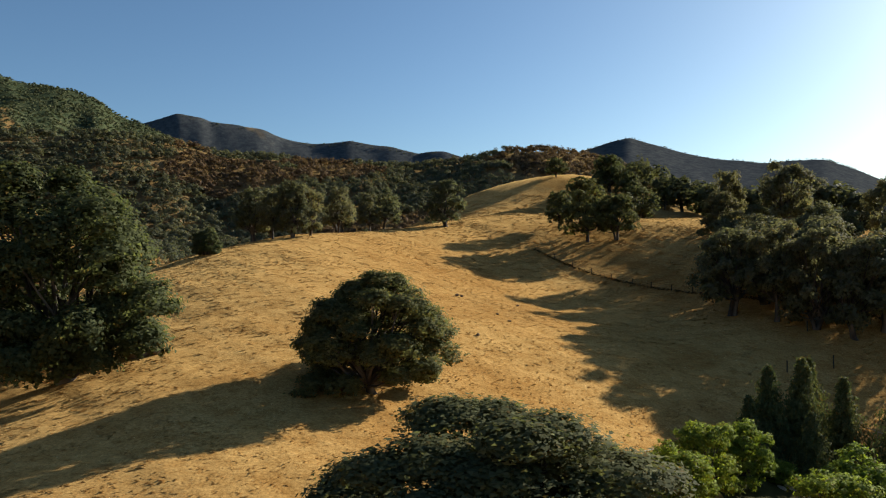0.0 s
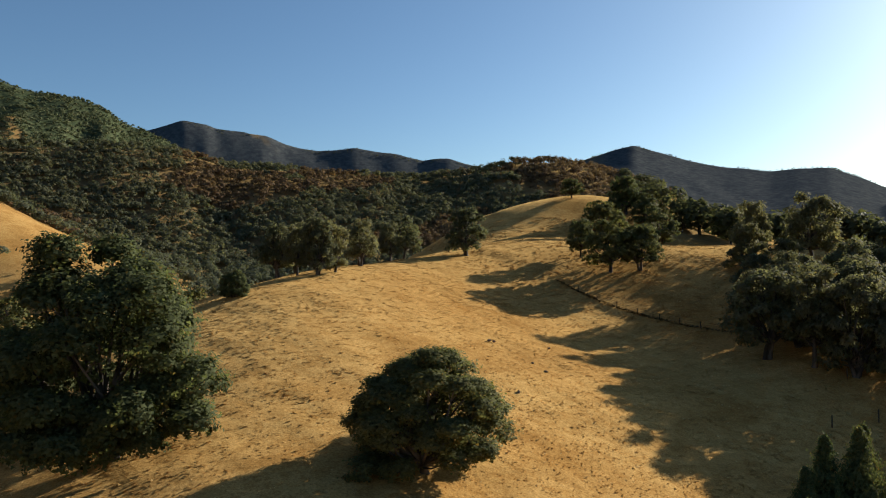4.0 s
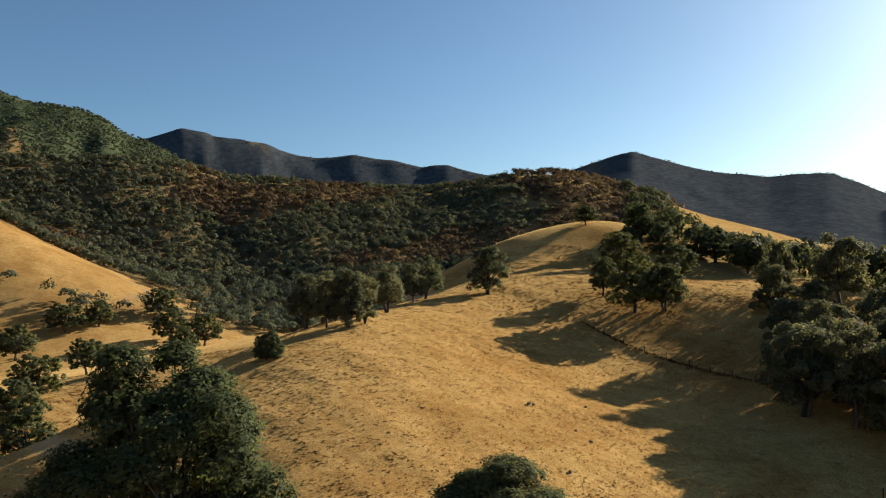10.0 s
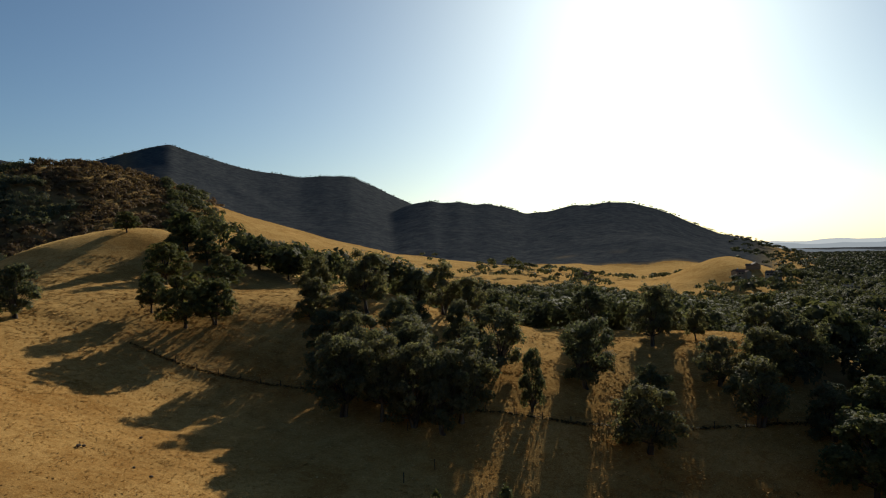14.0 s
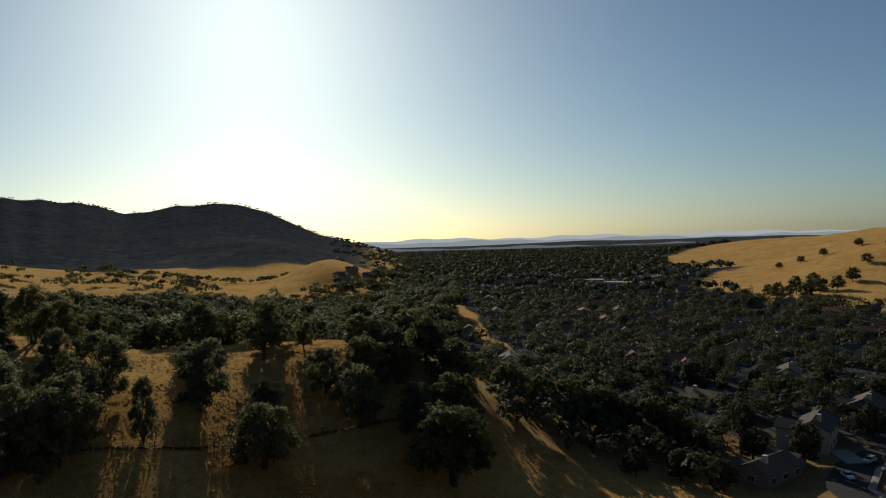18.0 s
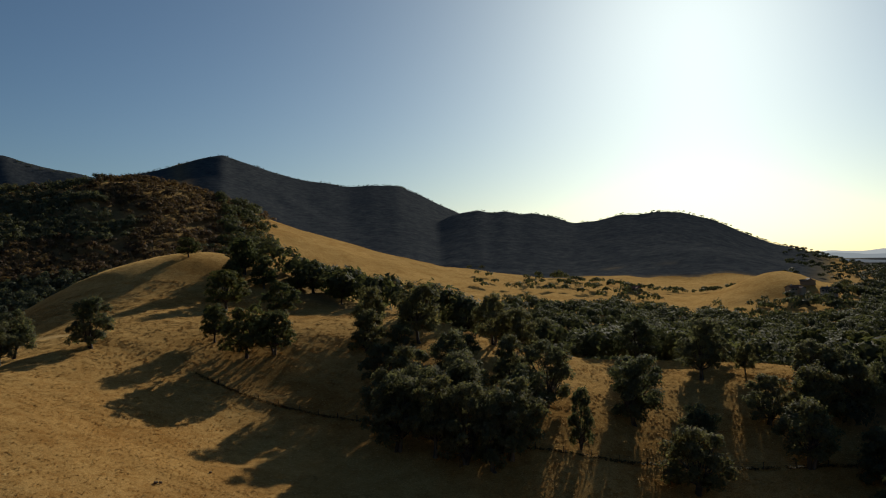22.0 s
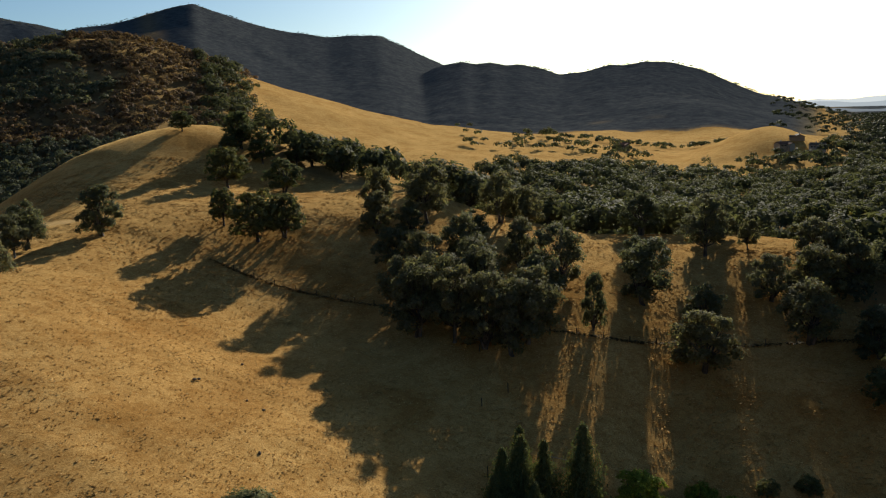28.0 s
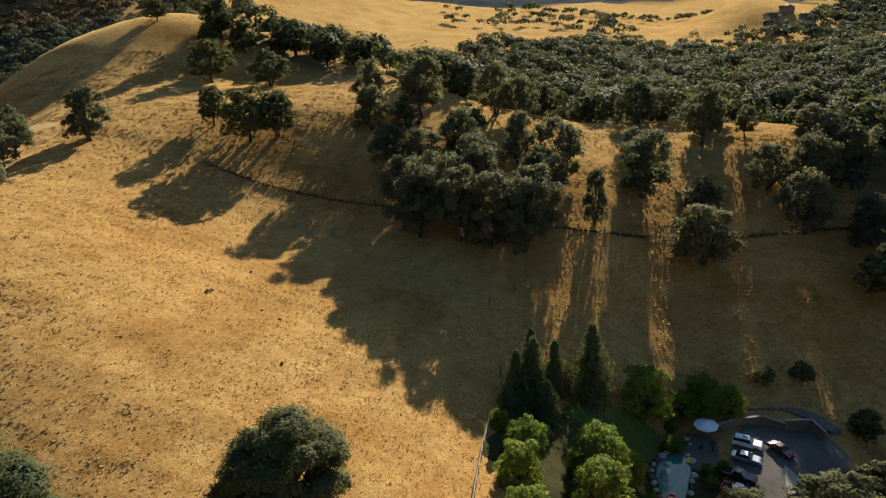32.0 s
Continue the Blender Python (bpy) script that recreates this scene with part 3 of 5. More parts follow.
LIVE_OAKS = [oak_meshes(11 + k, 0.66, 0.1, low=0.2, stems=1 + k % 2) for k in range(4)]
FAR_OAKS = [oak_meshes(21 + k, 0.32, 0.1, low=0.2) for k in range(3)]
FULL_OAKS = [oak_meshes(31 + k, (2.6, 3.2, 5.0)[k], 0.0, low=0.06, stems=2) for k in range(3)]
OPEN_OAKS = [oak_meshes(51 + k, 0.72, (0.7, 0.95, 0.5, 0.8, 1.1)[k], PALE_LEAF, low=(0.2, 0.24, 0.12, 0.18, 0.22)[k], stems=(2, 1, 3, 2, 3)[k]) for k in range(5)]

# foot x, foot y, height, width
GRAND_OAKS = [(-7.2, 62.6, 10.4, 14.8), (-34.6, 62.8, 19.0, 21.5), (0.2, 28.0, 9.5, 19.0)]
CREST_OAKS = [(-38.0, 142.0, 10.5, 8.6), (-33.5, 138.5, 9.4, 7.2), (-29.5, 136.4, 10.8, 8.2), (-26.8, 139.2, 10.0, 7.6), (-23.8, 156.4, 10.0, 8.6), (-19.2, 178.0, 9.6, 7.6), (-16.6, 184.6, 10.8, 11.0),
              (-0.4, 187.5, 12.0, 11.6), (-35.5, 146.5, 10.4, 8.4), (-24.5, 168, 9.0, 7.2)]
KNOLL_OAKS = [(43.8, 235.5, 13.2, 15.2), (59.0, 226.0, 11.4, 13.4), (33.6, 177.6, 13.4, 14.2), (40.8, 177.2, 11.6, 11.0), (28.4, 187.6, 9.8, 8.6), (64.3, 260.0, 12.0, 11.0), (53.5, 263.5, 8.0, 8.6), (77.4, 261.0, 8.6, 9.0),
              (89.5, 248.0, 12.0, 12.0), (84.0, 262.0, 13.0, 12.0), (98.0, 240.0, 11.0, 11.0), (59.5, 269.0, 14.0, 13.5), (42.1, 281.6, 7.7, 9.9)]
SLOPE_OAKS = [(67.4, 177.0, 13.6, 10.4), (77.2, 167.0, 16.4, 15.0), (58.0, 151.4, 9.6, 10.6), (68.0, 160.0, 8.8, 9.2), (98.0, 162.4, 14.2, 12.6), (103.0, 156.6, 12.0, 10.4), (80.2, 150.4, 8.8, 11.2), (82.6, 134.0, 12.4, 9.6),
              (84.2, 122.4, 14.6, 14.6), (54.2, 125.0, 14.2, 16.0), (62.4, 122.6, 13.6, 13.0), (64.0, 108.0, 15.5, 14.4), (79.4, 105.6, 12.6, 5.6), (98.4, 109.6, 15.2, 15.0), (136.4, 146.0, 13.4, 15.6), (133.4, 121.0, 15.6, 13.4),
              (144.6, 116.4, 8.6, 6.6), (125.0, 96.4, 11.0, 11.0), (91.0, 87.2, 13.4, 15.0), (118.6, 82.8, 13.4, 14.2), (133.6, 90.2, 13.0, 13.8), (143.6, 87.2, 14.6, 14.6), (127.2, 72.6, 11.0, 12.4), (146.0, 98.0, 13.0, 14.0),
              (112, 178, 10, 11), (122, 171, 11, 12), (131, 163, 9, 10), (104, 186, 11, 12), (160, 156, 10, 11), (171, 149, 9.5, 10), (95, 192, 11, 12), (180, 141, 9, 11), (149.2, 132.1, 12.9, 13.0),
              # the first seven here are added to fill out the grove's cast shade
              (60.5, 141.0, 12.0, 13.0), (72.5, 143.0, 12.0, 12.0), (67.0, 129.5, 12.5, 13.0), (73.0, 115.5, 13.4, 12.4), (62.5, 168.0, 11.0, 11.0), (108.0, 120.5, 10.0, 10.0), (50.5, 133.0, 12.0, 12.5), (46.6, 121.4, 14.6, 14.0), (51.2, 115.0, 15.6, 13.0), (55.0, 109.6, 15.6, 12.6), (58.6, 105.8, 15.0, 12.6), (104.0, 98.0, 9.0, 10.0)]
RIGHT_OAKS = [(167.4, 66.2, 12.0, 12.6), (177.3, 59.9, 11.7, 11.5), (183.9, 53.8, 13.7, 13.4), (187.9, 46.7, 13.0, 13.6), (188.4, 39.6, 12.1, 13.5), (186.8, 32.4, 13.7, 15.1), (184.2, 26.0, 13.5, 13.2), (114.8, 58.9, 16.4, 18.6),
              (133, 66, 14.4, 15.1), (155, 76, 13.9, 14.7), (165, 90, 13, 14), (172, 105, 13, 14), (160, 108, 12, 13)]
LEFT_OAKS = [(-187.7, 342.3, 13.8, 20.2), (-177.3, 353.6, 12.4, 17.0), (-192.3, 310.1, 15.4, 18.4), (-158.5, 381.7, 15.0, 20.2), (-140, 345, 16.3, 20.1), (-121.1, 335, 15.1, 18.9), (-125.1, 206.4, 13.7, 16.4), (-117.4, 182.7, 14.3, 16.4),
             (-98, 152, 12, 13), (-128, 240, 12, 13), (-100, 250, 11, 12)]
for rows, kinds, name, label, group in (
        (GRAND_OAKS, FULL_OAKS, "live_oak", "large dense dark green oak standing on dry golden grass", "large oaks on the near slope"),
        (CREST_OAKS, OPEN_OAKS, "oak_tree", "dark green oak on the grassy hill crest", "oaks along the crest"),
        (KNOLL_OAKS, LIVE_OAKS, "oak_tree", "dark green oak on the golden knoll", "oaks on the knoll"),
        (SLOPE_OAKS, OPEN_OAKS, "oak_tree", "open-crowned backlit oak on the shaded slope", "oaks on the shaded slope"),
        (RIGHT_OAKS, LIVE_OAKS, "oak_tree", "dark rounded oak at the foot of the slope", "oaks below the slope"),
        (LEFT_OAKS, FAR_OAKS, "oak_tree", "dark green oak in the dry hollow beside the dirt track", "oaks in the hollow")):
    for k, (x, y, tall, broad) in enumerate(rows):
        plant(kinds[k % len(kinds)], name, x, y, tall, broad, 2.1 * k + 0.7, label, group)
plant(FULL_OAKS[1], "bush", -39.2, 117, 4.6, 5.2, 0.4, "small round green bush on the hill shoulder", "", "bush")


def canopy_stuff(name, places, tall, broad, cards, card, leaf, seed, label, category="woods"):
    """Many small uneven crowns in one mesh. places: arrays x, y."""
    rng = np.random.default_rng(seed)
    x, y = places
    if len(x) == 0:
        return None
    z = height(x, y)
    h, w = tall * rng.uniform(0.7, 1.25, len(x)), broad * rng.uniform(0.75, 1.25, len(x))
    d = rng.normal(0, 1, (len(x), cards, 3))
    d /= np.linalg.norm(d, axis=2)[:, :, None]
    d[:, :, 2] = np.where(d[:, :, 2] < -0.3, -d[:, :, 2] * 0.7, d[:, :, 2])
    lump = 0.82 + 0.25 * np.sin(d[:, :, 0] * 4.1 + x[:, None]) * np.sin(d[:, :, 1] * 3.7 + y[:, None]) + rng.uniform(-0.1, 0.04, d.shape[:2])
    p = d * lump[:, :, None]
    p[:, :, :2] *= w[:, None, None] * 0.5
    p[:, :, 2] = p[:, :, 2] * h[:, None] * 0.42 + h[:, None] * 0.56
    p += np.stack([x, y, z], 1)[:, None, :]
    centre = np.stack([x, y, z + h * 0.35], 1)
    p, o = p.reshape(-1, 3), np.repeat(centre, cards, axis=0)
    n = len(p)
    way = p - o
    way /= np.linalg.norm(way, axis=1)[:, None]
    face = way + rng.normal(0, 0.14, (n, 3))
    way = unit(way + rng.normal(0, 0.28, (n, 3)))
    side = np.cross(way, rng.normal(0, 1, (n, 3)))
    side /= np.linalg.norm(side, axis=1)[:, None]
    along = np.cross(way, side)
    s = np.repeat(w, cards)[:, None] * card * rng.uniform(0.6, 1.35, (n, 1))
    co = np.stack([p - along * s, p + along * s * 0.7 + side * s * 0.9 - way * s * 0.2, p + along * s * 0.7 - side * s * 0.9 - way * s * 0.2], 1).reshape(-1, 3)
    me = quick_mesh(name, co, (), np.arange(n * 3).reshape(-1, 3), unit(np.repeat(face, 3, axis=0) + np.array([0, 0, 0.15])))
    me.materials.append(leaf)
    return tagged(new(name, me), label, category, kind="stuff")


def scatter(rng, count, r0, r1, b0, b1, want):
    """Places strewn over a stretch of the plan, kept where want(x, y) beats a throw."""
    r = np.sqrt(rng.uniform(r0 * r0, r1 * r1, count))
    g = np.radians(rng.uniform(b0, b1, count))
    x, y = HUB[0] + r * np.sin(g), HUB[1] + r * np.cos(g)
    keep = rng.uniform(0, 1, count) < want(x, y)
    return x[keep], y[keep]


rng = np.random.default_rng(5)
near_left = scatter(rng, 4300, 260, 560, -40, 14, lambda x, y: woods(x, y) * (0.4 + 0.6 * ease(-0.7, 0.1, wobble(x, y, 22, 12))))
canopy_stuff("oak_woods", near_left, 9.0, 9.0, 120, 0.07, FOREST_LEAF, 1, "dense dark oak woods on the slope behind the hill")
hill_woods = scatter(rng, 10900, 560, 960, -42, 18, lambda x, y: woods(x, y) * (0.5 + 0.5 * ease(-0.5, 0.3, wobble(x, y, 26, 11))) * (1 - 0.2 * ease(-20, 30, x)))
red = wobble(hill_woods[0], hill_woods[1], 75, 13) + 0.5 * (ease(40, 110, hill_woods[0]) * ease(520, 620, hill_woods[1])) + 0.45 * ease(70, 110, hill_woods[0]) > 0.28
canopy_stuff("hillside_woods", (hill_woods[0][~red], hill_woods[1][~red]), 9, 8.6, 64, 0.1, FOREST_LEAF, 2, "dark green oak woods covering the far hillside")
canopy_stuff("browned_woods", (hill_woods[0][red], hill_woods[1][red]), 8, 8.2, 64, 0.1, BROWN_LEAF, 3, "rust-brown drought-struck trees on the hilltop")
gully = scatter(rng, 4300, 185, 850, 14, 66, lambda x, y: woods(x, y) * (0.35 + 0.65 * ease(-0.6, 0.0, wobble(x, y, 17, 14))))
canopy_stuff("gully_woods", gully, 12.5, 14, 190, 0.058, GULLY_LEAF, 4, "dense rounded oak canopy filling the gully behind the spur")
chaparral = scatter(rng, 26000, 930, 2000, -44, 12, lambda x, y: 0.5 + 0.4 * ease(-0.5, 0.4, wobble(x, y, 110, 15)))
canopy_stuff("chaparral", chaparral, 4.5, 7.5, 20, 0.17, CHAPARRAL_LEAF, 6, "patchy dark chaparral on the mountain flank", "brush")
far_dots = scatter(rng, 5200, 640, 1000, 26, 62, lambda x, y: woods(x, y))
canopy_stuff("valley_oaks", far_dots, 8, 10, 60, 0.11, GULLY_LEAF, 9, "scattered dark oaks over the golden valley fields")

# lone trees standing out along the mountain crests
crest_g = np.radians(rng.uniform(-24, 56, 1000))
crest_r = np.where(np.degrees(crest_g) > 33, 2290, np.where(np.degrees(crest_g) > 6, 2880, 3370)) + rng.uniform(-30, 10, 1000)
crest_x, crest_y = HUB[0] + crest_r * np.sin(crest_g), HUB[1] + crest_r * np.cos(crest_g)
crest_on = rng.uniform(0, 1, 1000) < 0.25 + 0.75 * ease(-0.3, 0.5, wobble(crest_x, crest_y, 70, 4))
canopy_stuff("skyline_trees", (crest_x[crest_on], crest_y[crest_on]), 5.5, 5.5, 26, 0.2, CHAPARRAL_LEAF, 31, "small dark trees along the mountain skyline")


# ---- helpers for built things ----
def part(name, bm, material, parent=None, label=""):
    """Links a bmesh as one mesh object under a thing or a part."""
    me = bpy.data.meshes.new(name)
    bm.normal_update()
    bm.to_mesh(me)
    bm.free()
    me.materials.append(material)
    ob = new(name, me)
    ob.parent = parent
    if label:
        ob["label"] = label
    return ob


def box(bm, x0, y0, z0, x1, y1, z1, bevel=0.0):
    made = bmesh.ops.create_cube(bm, size=1)["verts"]
    for v in made:
        v.co = Vector((x0 + (v.co.x + 0.5) * (x1 - x0), y0 + (v.co.y + 0.5) * (y1 - y0), z0 + (v.co.z + 0.5) * (z1 - z0)))
    if bevel:
        edges = list({e for v in made for e in v.link_edges})
        bmesh.ops.bevel(bm, geom=edges, offset=bevel, segments=2, affect="EDGES")
    return bm


def boxes(*sizes, bevel=0.0):
    bm = bmesh.new()
    for s in sizes:
        box(bm, *s, bevel=bevel)
    return bm


def base(name, x, y, turn, label, category, group="", z=None, sink=0.0):
    ob = new(name)
    ob.empty_display_size = 0.4
    ob.matrix_world = pose(x, y, (float(height(x, y)) if z is None else z) - sink, 0, 0, turn)
    return tagged(ob, label, category, group)


STUCCO = [plain("stucco_%s" % n, c, 0.9, vary=0.12, scale=0.8, bump=0.01) for n, c in (("cream", (0.36, 0.29, 0.21)), ("grey", (0.17, 0.155, 0.14)), ("white", (0.38, 0.34, 0.29)), ("tan", (0.27, 0.19, 0.12)))]


def shingle_material(name, a, b):
    m, t, p, _ = nodes(name)
    c = t.nodes.new("ShaderNodeTexCoord").outputs["Object"]
    br = t.nodes.new("ShaderNodeTexBrick")
    br.inputs["Scale"].default_value = 1.6
    br.inputs["Color1"].default_value, br.inputs["Color2"].default_value, br.inputs["Mortar"].default_value = (*a, 1), (*b, 1), (*[v * 0.45 for v in a], 1)
    t.links.new(c, br.inputs["Vector"])
    info = t.nodes.new("ShaderNodeObjectInfo")
    tint = ramp(t, info.outputs["Random"], [(0.0, (0.7, 0.72, 0.75)), (0.5, (1, 1, 1)), (1.0, (1.25, 1.1, 0.95))])
    t.links.new(mix_of(t, 1.0, br.outputs["Color"], tint, "MULTIPLY"), p.inputs["Base Color"])
    p.inputs["Roughness"].default_value = 0.9
    p.inputs["Specular IOR Level"].default_value = 0.08
    bump_of(t, p, noise_of(t, 6, 4, 0.6, c), 0.4, 0.03)
    return m


SHINGLE = [shingle_material("grey_shingle", (0.095, 0.085, 0.075), (0.14, 0.125, 0.11)), shingle_material("clay_tile", (0.26, 0.13, 0.085), (0.20, 0.10, 0.07)), shingle_material("brown_shake", (0.15, 0.11, 0.08), (0.21, 0.16, 0.12))]
PANE = plain("dark_window_glass", (0.03, 0.035, 0.04), 0.08, vary=0.1, bump=0)
TRIM = plain("white_painted_trim", (0.55, 0.52, 0.48), 0.6, vary=0.08, bump=0)
BRICK = plain("chimney_stucco", (0.5, 0.46, 0.4), 0.9, vary=0.15, scale=3)
ASPHALT = plain("asphalt", (0.042, 0.04, 0.038), 0.9, vary=0.3, scale=0.7)
CONCRETE = plain("pale_concrete", (0.3, 0.27, 0.23), 0.9, vary=0.18, scale=0.6)


def gable(bm, x0, y0, x1, y1, z0, rise, over=0.5, along_x=True, thick=0.22):
    """A pitched roof slab with overhanging eaves over a rectangle."""
    x0, y0, x1, y1 = x0 - over, y0 - over, x1 + over, y1 + over
    if along_x:
        ym = (y0 + y1) / 2
        ring = [(y0, z0), (ym, z0 + rise), (y1, z0), (y1, z0 - thick), (ym, z0 + rise - thick), (y0, z0 - thick)]
        ends = [[bm.verts.new((x, a, b)) for a, b in ring] for x in (x0, x1)]
    else:
        xm = (x0 + x1) / 2
        ring = [(x0, z0), (xm, z0 + rise), (x1, z0), (x1, z0 - thick), (xm, z0 + rise - thick), (x0, z0 - thick)]
        ends = [[bm.verts.new((a, y, b)) for a, b in ring] for y in (y0, y1)]
    for q in range(6):
        bm.faces.new((ends[0][q], ends[0][(q + 1) % 6], ends[1][(q + 1) % 6], ends[1][q]))
    for e in ends:
        bm.faces.new((e[0], e[1], e[4], e[5]))
        bm.faces.new((e[1], e[2], e[3], e[4]))
    bmesh.ops.recalc_face_normals(bm, faces=bm.faces)
    return bm


def gable_wall(bm, x0, y0, x1, y1, z0, z1, rise, along_x=True):
    box(bm, x0, y0, z0, x1, y1, z1)
    if along_x:
        ym, top = (y0 + y1) / 2, z1 + rise * 0.9
        for x in (x0 + 0.001, x1 - 0.001):
            f = [bm.verts.new(c) for c in ((x, y0, z1), (x, y1, z1), (x, ym, top))]
            bm.faces.new(f)
    else:
        xm, top = (x0 + x1) / 2, z1 + rise * 0.9
        for y in (y0 + 0.001, y1 - 0.001):
            f = [bm.verts.new(c) for c in ((x0, y, z1), (x1, y, z1), (xm, y, top))]
            bm.faces.new(f)
    return bm


def house(x, y, turn, kind, storeys, wall, roof, label, group, size=1.0):
    """A suburban house of a main wing, a cross wing and a garage, with windows, door and chimney."""
    ob = base("house", x, y, turn, label, "house", group, sink=0.4)
    h = 2.9 * storeys + 0.4
    L, W = 15.0 * size, 8.6 * size
    bm = bmesh.new()
    gable_wall(bm, -L / 2, -W / 2, L / 2, W / 2, 0, h, 2.3)
    w = part("wall", bm, wall, ob)
    part("roof", gable(bmesh.new(), -L / 2, -W / 2, L / 2, W / 2, h + 0.1, 2.4), roof, ob)
    bm = gable_wall(bmesh.new(), L * 0.05, -W / 2 - 4.5, L * 0.45, -W / 2 + 1, 0, h - 0.3, 1.6, False)
    part("wing_wall", bm, wall, ob)
    part("wing_roof", gable(bmesh.new(), L * 0.05, -W / 2 - 4.5, L * 0.45, -W / 2 + 1.5, h - 0.2, 1.7, along_x=False), roof, ob)
    bm = gable_wall(bmesh.new(), -L / 2 - 5.8, -W / 2 - 1, -L / 2, W / 2 - 2, 0, 2.9, 1.6, False)
    part("garage_wall", bm, wall, ob)
    part("garage_roof", gable(bmesh.new(), -L / 2 - 5.8, -W / 2 - 1, -L / 2, W / 2 - 2, 3.0, 1.7, along_x=False), roof, ob)
    g = part("garage_door", boxes((-L / 2 - 5.2, -W / 2 - 1.06, 0.3, -L / 2 - 0.6, -W / 2 - 0.98, 2.6), bevel=0.02), TRIM, ob)
    c = part("chimney", boxes((L * 0.2, W * 0.1, h - 1, L * 0.2 + 1.1, W * 0.1 + 0.9, h + 3.4), (L * 0.2 - 0.1, W * 0.1 - 0.1, h + 3.4, L * 0.2 + 1.2, W * 0.1 + 1.0, h + 3.6)), BRICK, ob)
    part("front_door", boxes((-1.0, -W / 2 - 0.06, 0.4, 0.0, -W / 2 + 0.02, 2.5), bevel=0.02), SHINGLE[2], ob)
    for s in range(storeys):
        z = 1.3 + 2.9 * s
        for wx, wy, wide, side in ((-L * 0.38, -W / 2, 1.8, 0), (-L * 0.2, -W / 2, 1.5, 0), (-L * 0.35, W / 2, 1.8, 0), (0.0, W / 2, 2.2, 0), (L * 0.35, W / 2, 1.8, 0), (L / 2, 0.0, 1.8, 1), (-L / 2, 1.6, 1.5, 1), (L * 0.25, -W / 2 - 4.5, 2.2, 0)):
            if side and s == 0 and wx < 0:
                continue
            if side:
                fr = boxes((wx - 0.07, wy - wide / 2 - 0.1, z - 0.1, wx + 0.07, wy + wide / 2 + 0.1, z + 1.4))
                pn = boxes((wx - 0.09, wy - wide / 2, z, wx + 0.09, wy - 0.04, z + 1.3), (wx - 0.09, wy + 0.04, z, wx + 0.09, wy + wide / 2, z + 1.3))
            else:
                fr = boxes((wx - wide / 2 - 0.1, wy - 0.07, z - 0.1, wx + wide / 2 + 0.1, wy + 0.07, z + 1.4))
                pn = boxes((wx - wide / 2, wy - 0.09, z, wx - 0.04, wy + 0.09, z + 1.3), (wx + 0.04, wy - 0.09, z, wx + wide / 2, wy + 0.09, z + 1.3))
            win = part("window", fr, TRIM, ob)
            part("pane", pn, PANE, win)
    return ob


def plain_house(kind, wall, roof):
    """A house seen from far off: wings, roofs, chimney and two windows."""
    ob = new("house")
    rng_h = random.Random(kind)
    L, W, h = rng_h.uniform(12, 16), rng_h.uniform(8, 9.5), rng_h.choice((3.2, 5.8))
    bm = gable_wall(bmesh.new(), -L / 2, -W / 2, L / 2, W / 2, -1, h, 2.2)
    gable_wall(bm, L * 0.1, -W / 2 - 4, L * 0.48, 0, -1, h - 0.4, 1.6, False)
    part("wall", bm, wall, ob)
    bm = gable(bmesh.new(), -L / 2, -W / 2, L / 2, W / 2, h + 0.1, 2.3)
    gable(bm, L * 0.1, -W / 2 - 4, L * 0.48, 0, h - 0.25, 1.7, along_x=False)
    part("roof", bm, roof, ob)
    part("chimney", boxes((-L * 0.2, 0.6, h, -L * 0.2 + 1.0, 1.5, h + 3.3)), BRICK, ob)
    for wx in (-L * 0.3, -L * 0.05):
        part("window", boxes((wx - 1, -W / 2 - 0.05, h - 2.0, wx + 1, -W / 2 + 0.05, h - 0.7)), PANE, ob)
    return ob


NEAR_HOUSES = [(172.0, 2.0, 152, 0, 1, 1, 0, "low grey house with a dark shingle roof and white chimney"), (203.0, -9.0, 170, 1, 2, 2, 0, "two-storey white-trimmed house with two chimneys and a grey roof"),
               (233.0, 22.0, 60, 2, 1, 3, 2, "low brown house with a long pale roof among trees"), (196.0, -38.0, 20, 3, 1, 0, 0, "single-storey cream house beside the street"),
               (240.0, -24.0, 165, 4, 2, 1, 0, "two-storey grey house with a gabled roof and a white chimney"), (286.0, -28.0, 130, 5, 1, 2, 0, "low white house with a broad grey roof")]
house_places = []
for x, y, turn, kind, storeys, w, r, label in NEAR_HOUSES:
    house(x, y, turn, kind, storeys, STUCCO[w], SHINGLE[r], label, "houses below the hill")
    house_places.append((x, y, 13.0))

rng = np.random.default_rng(77)
VARIANTS = []
for kind, (w, r, label) in enumerate(((0, 1, "cream house with a clay-tile roof among trees"), (2, 0, "white house with a grey roof among trees"), (3, 2, "tan house with a brown shake roof among trees"), (1, 1, "grey house with a reddish tile roof among trees"))):
    VARIANTS.append(tagged(plain_house(kind + 3, STUCCO[w], SHINGLE[r]), label, "house", "houses of the suburb"))
spots = []
for street in range(13):
    r = 300 + street * 52 + 6 * (street % 3)
    for k in range(60):
        bearing = 66.5 + k * 17.5 / r * 57.3 * 1.25 + rng.uniform(-0.3, 0.3)
        if bearing > 101:
            break
        rr = r + rng.uniform(-8, 8)
        x, y = HUB[0] + rr * math.sin(math.radians(bearing)), HUB[1] + rr * math.cos(math.radians(bearing))
        if float(woods(x, y)) > 0.7 and rng.uniform() < 0.72:
            spots.append((x, y, bearing + rng.choice((0, 90, 180)) + rng.uniform(-15, 15)))
spots = [(615.8, 415.4, 20), (640, 396, 80), (655, 425, 140), (582.1, 587.4, 30)] + spots
